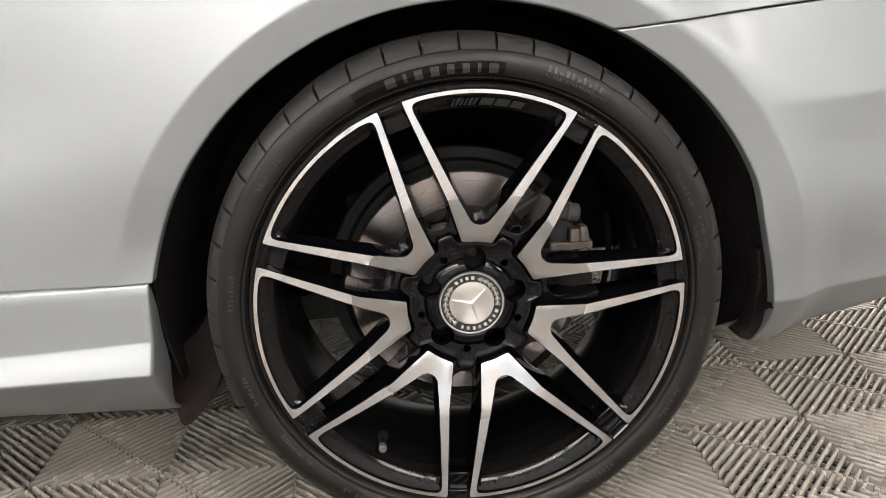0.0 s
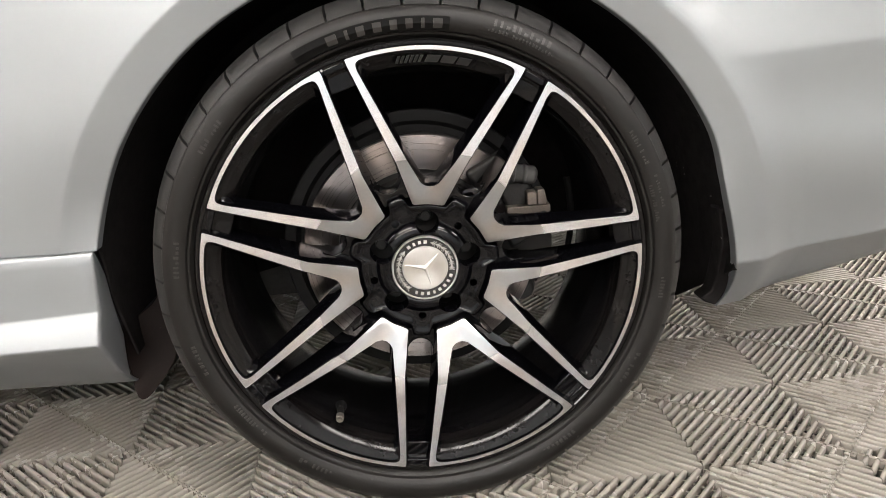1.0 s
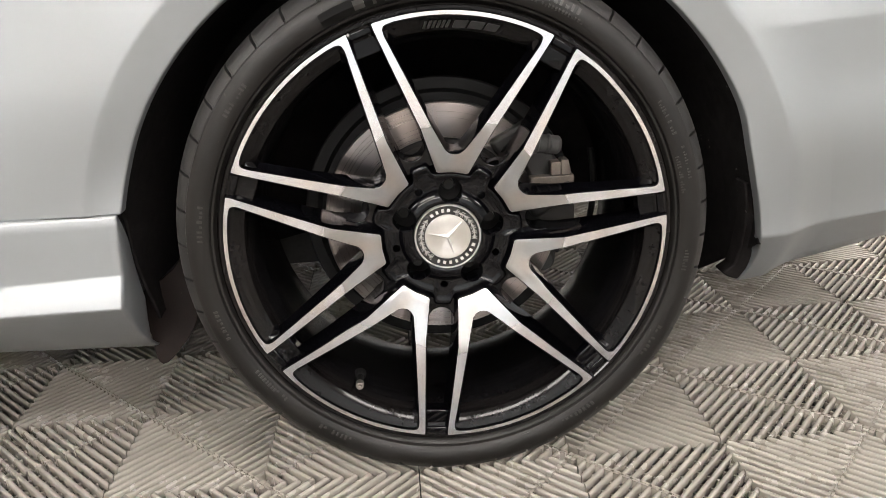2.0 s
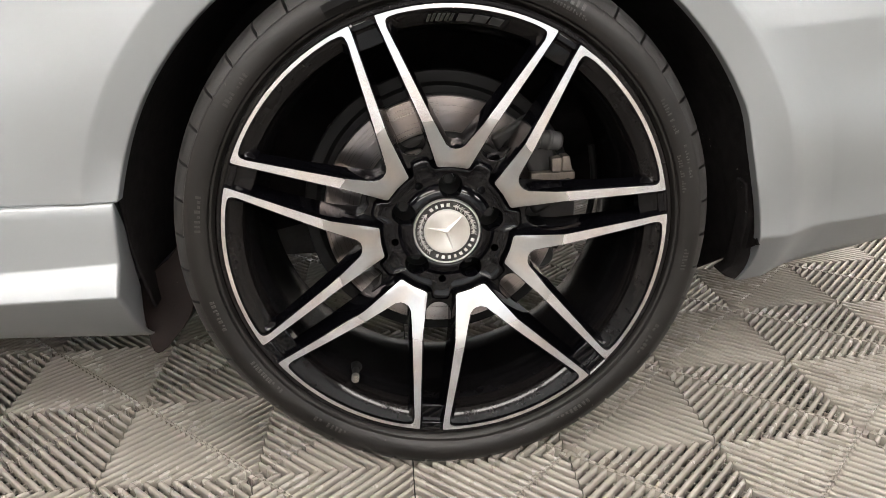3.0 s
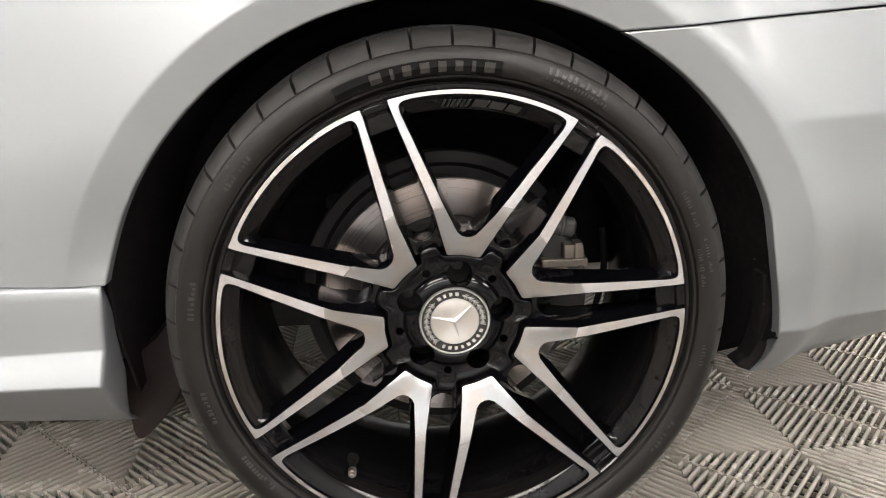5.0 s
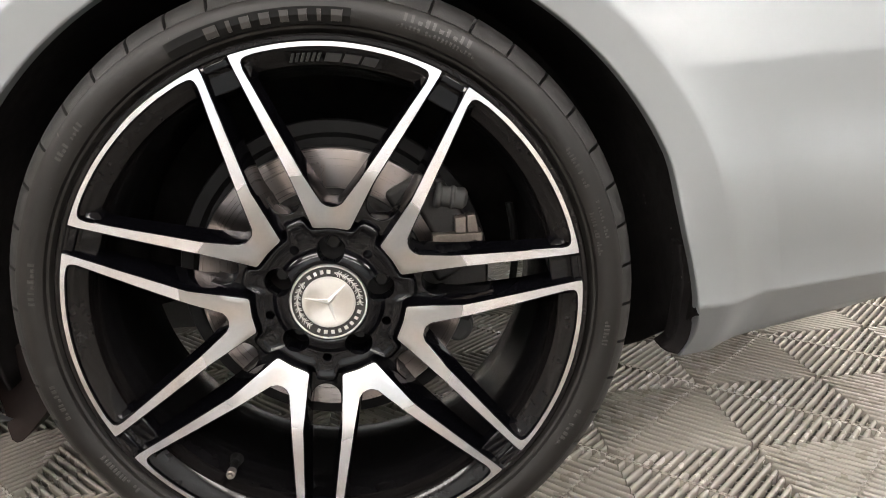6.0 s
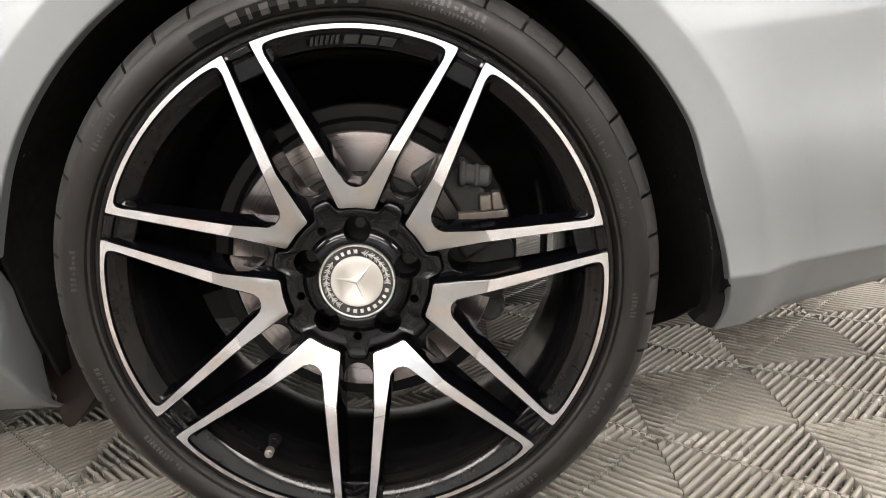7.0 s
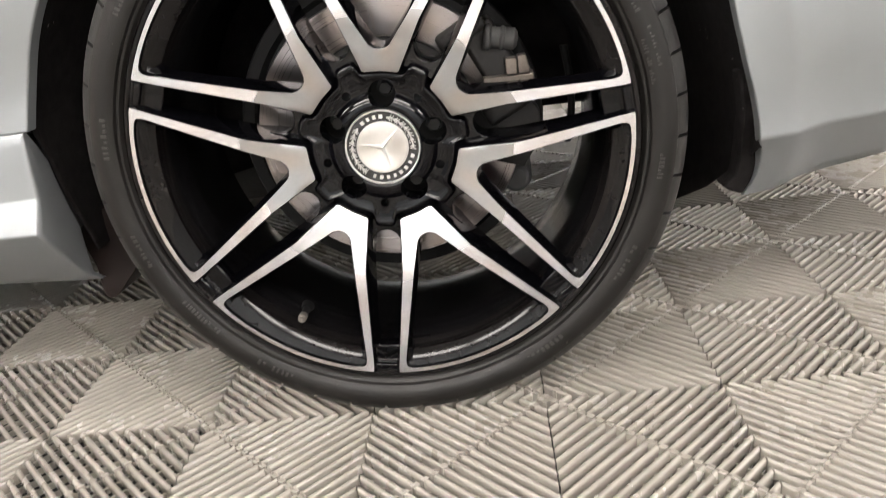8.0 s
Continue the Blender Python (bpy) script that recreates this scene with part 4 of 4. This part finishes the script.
        p = Vector((0.218 + 0.008 * math.sin(3.0 * f), 0.165 + 0.02 * f, WHEEL_Z + 0.070 - 0.125 * f))
        rings.append([bm.verts.new(p + Vector((0.0048 * math.cos(q * math.tau / 12), 0.0048 * math.sin(q * math.tau / 12), 0))) for q in range(12)])
    for u, v in zip(rings, rings[1:]):
        for q in range(12):
            bm.faces.new([u[q], u[(q + 1) % 12], v[(q + 1) % 12], v[q]])
    bm.faces.new(rings[-1])
    bm.faces.new(list(reversed(rings[0])))
    part("brake_hose", bm, RUBBER_DARK, ob, "black rubber brake hose")


caliper()


def axle():
    bm = bmesh.new()
    tube(bm, Matrix.Translation((0, 0.14, WHEEL_Z)) @ pose(0, 0, 0, -90), 0.05, 0.04, 0.30, 24)
    joint = Matrix.Translation((0.148, 0.160, WHEEL_Z - 0.092)) @ pose(0, 0, 0, -90)
    tube(bm, joint, 0.0165, 0.0200, 0.012, 28)
    tube(bm, joint @ Matrix.Translation((0, 0, 0.0122)), 0.0210, 0.0225, 0.045, 28)
    tube(bm, Matrix.Translation((0.150, 0.19, WHEEL_Z - 0.092)) @ pose(0, 0, 0, -82, 0, 12), 0.016, 0.018, 0.34, 16)
    tube(bm, Matrix.Translation((-0.08, 0.19, WHEEL_Z + 0.06)) @ pose(0, 0, 0, -85, 0, 25), 0.016, 0.016, 0.34, 16)
    bevel(part("suspension_arm", bm, UNDER, car, "dark rubber-bushed suspension arms"), 0.004, 2)


axle()

# ---- ribbed floor tiles ----
TILE_W, TILE_TURN, TILE_O = 0.3031, 45.03, (0.1561, 0.0111)
RIBS = 22


def tile_mesh(name="tile"):
    """One ribbed tile: four triangles of rounded ribs that run square to the edges, on cross bars."""
    verts, faces = [], []
    half = TILE_W / 2
    pitch = TILE_W / RIBS
    w, cut = pitch * 0.236, 0.0020

    def bar(prof, a0, a1, rot):
        """A bar along v from a0 to a1 (per profile point), its section given as (u, z)."""
        base = len(verts)
        c, s = ((1, 0), (0, 1), (-1, 0), (0, -1))[rot]
        for end in (a0, a1):
            for (u, z), v in zip(prof, end):
                verts.append((c * u - s * v, s * u + c * v, z))
        n = len(prof)
        for k in range(n - 1):
            faces.append((base + k, base + k + 1, base + n + k + 1, base + n + k))
        faces.append(tuple(base + k for k in range(n)))
        faces.append(tuple(base + n + k for k in reversed(range(n))))

    for rot in range(4):
        for k in range(RIBS):
            u = -half + (k + 0.5) * pitch
            prof = [(u - w * 0.62, -0.018), (u - w, -0.0040), (u - w * 0.93, -0.0024), (u - w * 0.74, -0.0011), (u - w * 0.42, -0.0003), (u, 0.0), (u + w * 0.42, -0.0003), (u + w * 0.74, -0.0011), (u + w * 0.93, -0.0024), (u + w, -0.0040), (u + w * 0.62, -0.018)]
            inner = [-(min(abs(p[0]), half) + 0.0012) for p in prof]
            outer = [-half + cut] * len(prof)
            if -half + cut < min(inner) - 0.001:
                bar(prof, outer, inner, rot)
        # cross bars under the ribs, and the joint's pegs
        for d in (0.011, 0.033, 0.055, 0.077, 0.099, 0.121, 0.141):
            v = half - d
            for lo, hi in ((-v + 0.003, v - 0.003),):
                base = len(verts)
                c, s = ((1, 0), (0, 1), (-1, 0), (0, -1))[rot]
                for uu in (lo, hi):
                    for vv, z in ((-v - 0.0017, -0.018), (-v - 0.0017, -0.0105), (-v + 0.0017, -0.0105), (-v + 0.0017, -0.018)):
                        verts.append((c * uu - s * vv, s * uu + c * vv, z))
                for q in range(3):
                    faces.append((base + q, base + 4 + q, base + 5 + q, base + q + 1))
        for k in range(RIBS):
            u = -half + k * pitch + (pitch * 0.0 if rot % 2 else pitch * 0.5)
            if abs(u) > half - 0.012:
                continue
            base = len(verts)
            c, s = ((1, 0), (0, 1), (-1, 0), (0, -1))[rot]
            for uu in (u - pitch * 0.31, u + pitch * 0.31):
                for vv, z in ((-half + 0.0003, -0.014), (-half + 0.0003, 0.0002), (-half + 0.0034, 0.0002), (-half + 0.0034, -0.014)):
                    verts.append((c * uu - s * vv, s * uu + c * vv, z))
            for q in range(3):
                faces.append((base + q, base + 4 + q, base + 5 + q, base + q + 1))
            faces.append((base, base + 1, base + 2, base + 3))
            faces.append((base + 7, base + 6, base + 5, base + 4))
        # a small plug where four tiles meet
        base = len(verts)
        c, s = ((1, 0), (0, 1), (-1, 0), (0, -1))[rot]
        for z in (-0.018, -0.0028):
            for uu, vv in ((-half + 0.0006, -half + 0.0006), (-half + 0.0075, -half + 0.0006), (-half + 0.0075, -half + 0.0075), (-half + 0.0006, -half + 0.0075)):
                verts.append((c * uu - s * vv, s * uu + c * vv, z))
        for q in range(4):
            faces.append((base + q, base + (q + 1) % 4, base + 4 + (q + 1) % 4, base + 4 + q))
        faces.append((base + 4, base + 5, base + 6, base + 7))
    me = bpy.data.meshes.new(name)
    me.from_pydata(verts, [], faces)
    bm = bmesh.new()
    bm.from_mesh(me)
    bmesh.ops.recalc_face_normals(bm, faces=bm.faces)
    bm.to_mesh(me)
    bm.free()
    me.materials.append(TILE)
    me.polygons.foreach_set("use_smooth", [True] * len(me.polygons))
    me.set_sharp_from_angle(angle=radians(50))
    return me


floor = tagged(new("floor"), "interlocking ribbed taupe plastic garage floor tiles", "floor", kind="structure")
floor.matrix_basis = pose(TILE_O[0], TILE_O[1], 0, 0, 0, TILE_TURN)
shared = tile_mesh()
cells = []
for i in range(-16, 17):
    for j in range(-16, 17):
        x, y = (i + 0.5) * TILE_W, (j + 0.5) * TILE_W
        p = floor.matrix_basis @ Vector((x, y, 0))
        if X0 + 0.2 < p.x < X1 - 0.2 and Y0 + 0.2 < p.y < Y1 - 0.2:
            cells.append((math.hypot(p.x - 0.3, (p.y - 0.6) * 0.9), x, y))
cells.sort()
for d, x, y in cells[:290]:
    ob = hang(new("tile", shared), floor)
    ob.location = (x, y, 0)
# the tiles further off, with plainer ribs, as one mesh
keep = {(round(x, 3), round(y, 3)) for d, x, y in cells[:290]}
spots = []
for i in range(-33, 34):
    for j in range(-33, 34):
        x, y = (i + 0.5) * TILE_W, (j + 0.5) * TILE_W
        p = floor.matrix_basis @ Vector((x, y, 0))
        if (round(x, 3), round(y, 3)) not in keep and X0 - 0.02 < p.x < X1 + 0.02 and Y0 - 0.02 < p.y < Y1 + 0.02:
            spots.append((x, y, 0.0))


def far_tiles():
    half, pitch = TILE_W / 2, TILE_W / RIBS
    w = pitch * 0.236
    one, quads = [], []
    for c, n in ((1, 0), (0, 1), (-1, 0), (0, -1)):
        for k in range(RIBS):
            u = -half + (k + 0.5) * pitch
            base = len(one)
            for v in (-half + 0.002, -abs(u) - 0.0012):
                one += [(c * q - n * v, n * q + c * v, z) for q, z in ((u - w, -0.018), (u - w * 0.8, -0.0004), (u + w * 0.8, -0.0004), (u + w, -0.018))]
            quads += [(base + q, base + q + 1, base + q + 5, base + q + 4) for q in range(3)]
    one, quads, at = np.array(one), np.array(quads), np.array(spots)
    verts = (at[:, None, :] + one[None]).reshape(-1, 3)
    faces = (np.arange(len(at))[:, None, None] * len(one) + quads[None]).reshape(-1)
    me = bpy.data.meshes.new("far_tiles")
    me.vertices.add(len(verts))
    me.vertices.foreach_set("co", verts.reshape(-1).astype(np.float32))
    me.loops.add(len(faces))
    me.loops.foreach_set("vertex_index", faces.astype(np.int32))
    me.polygons.add(len(faces) // 4)
    me.polygons.foreach_set("loop_start", np.arange(0, len(faces), 4, dtype=np.int32))
    me.update(calc_edges=True)
    me.materials.append(TILE)
    return tagged(hang(new("far_tiles", me), floor, "ribbed taupe tiles further off"), kind="stuff")


far_tiles()
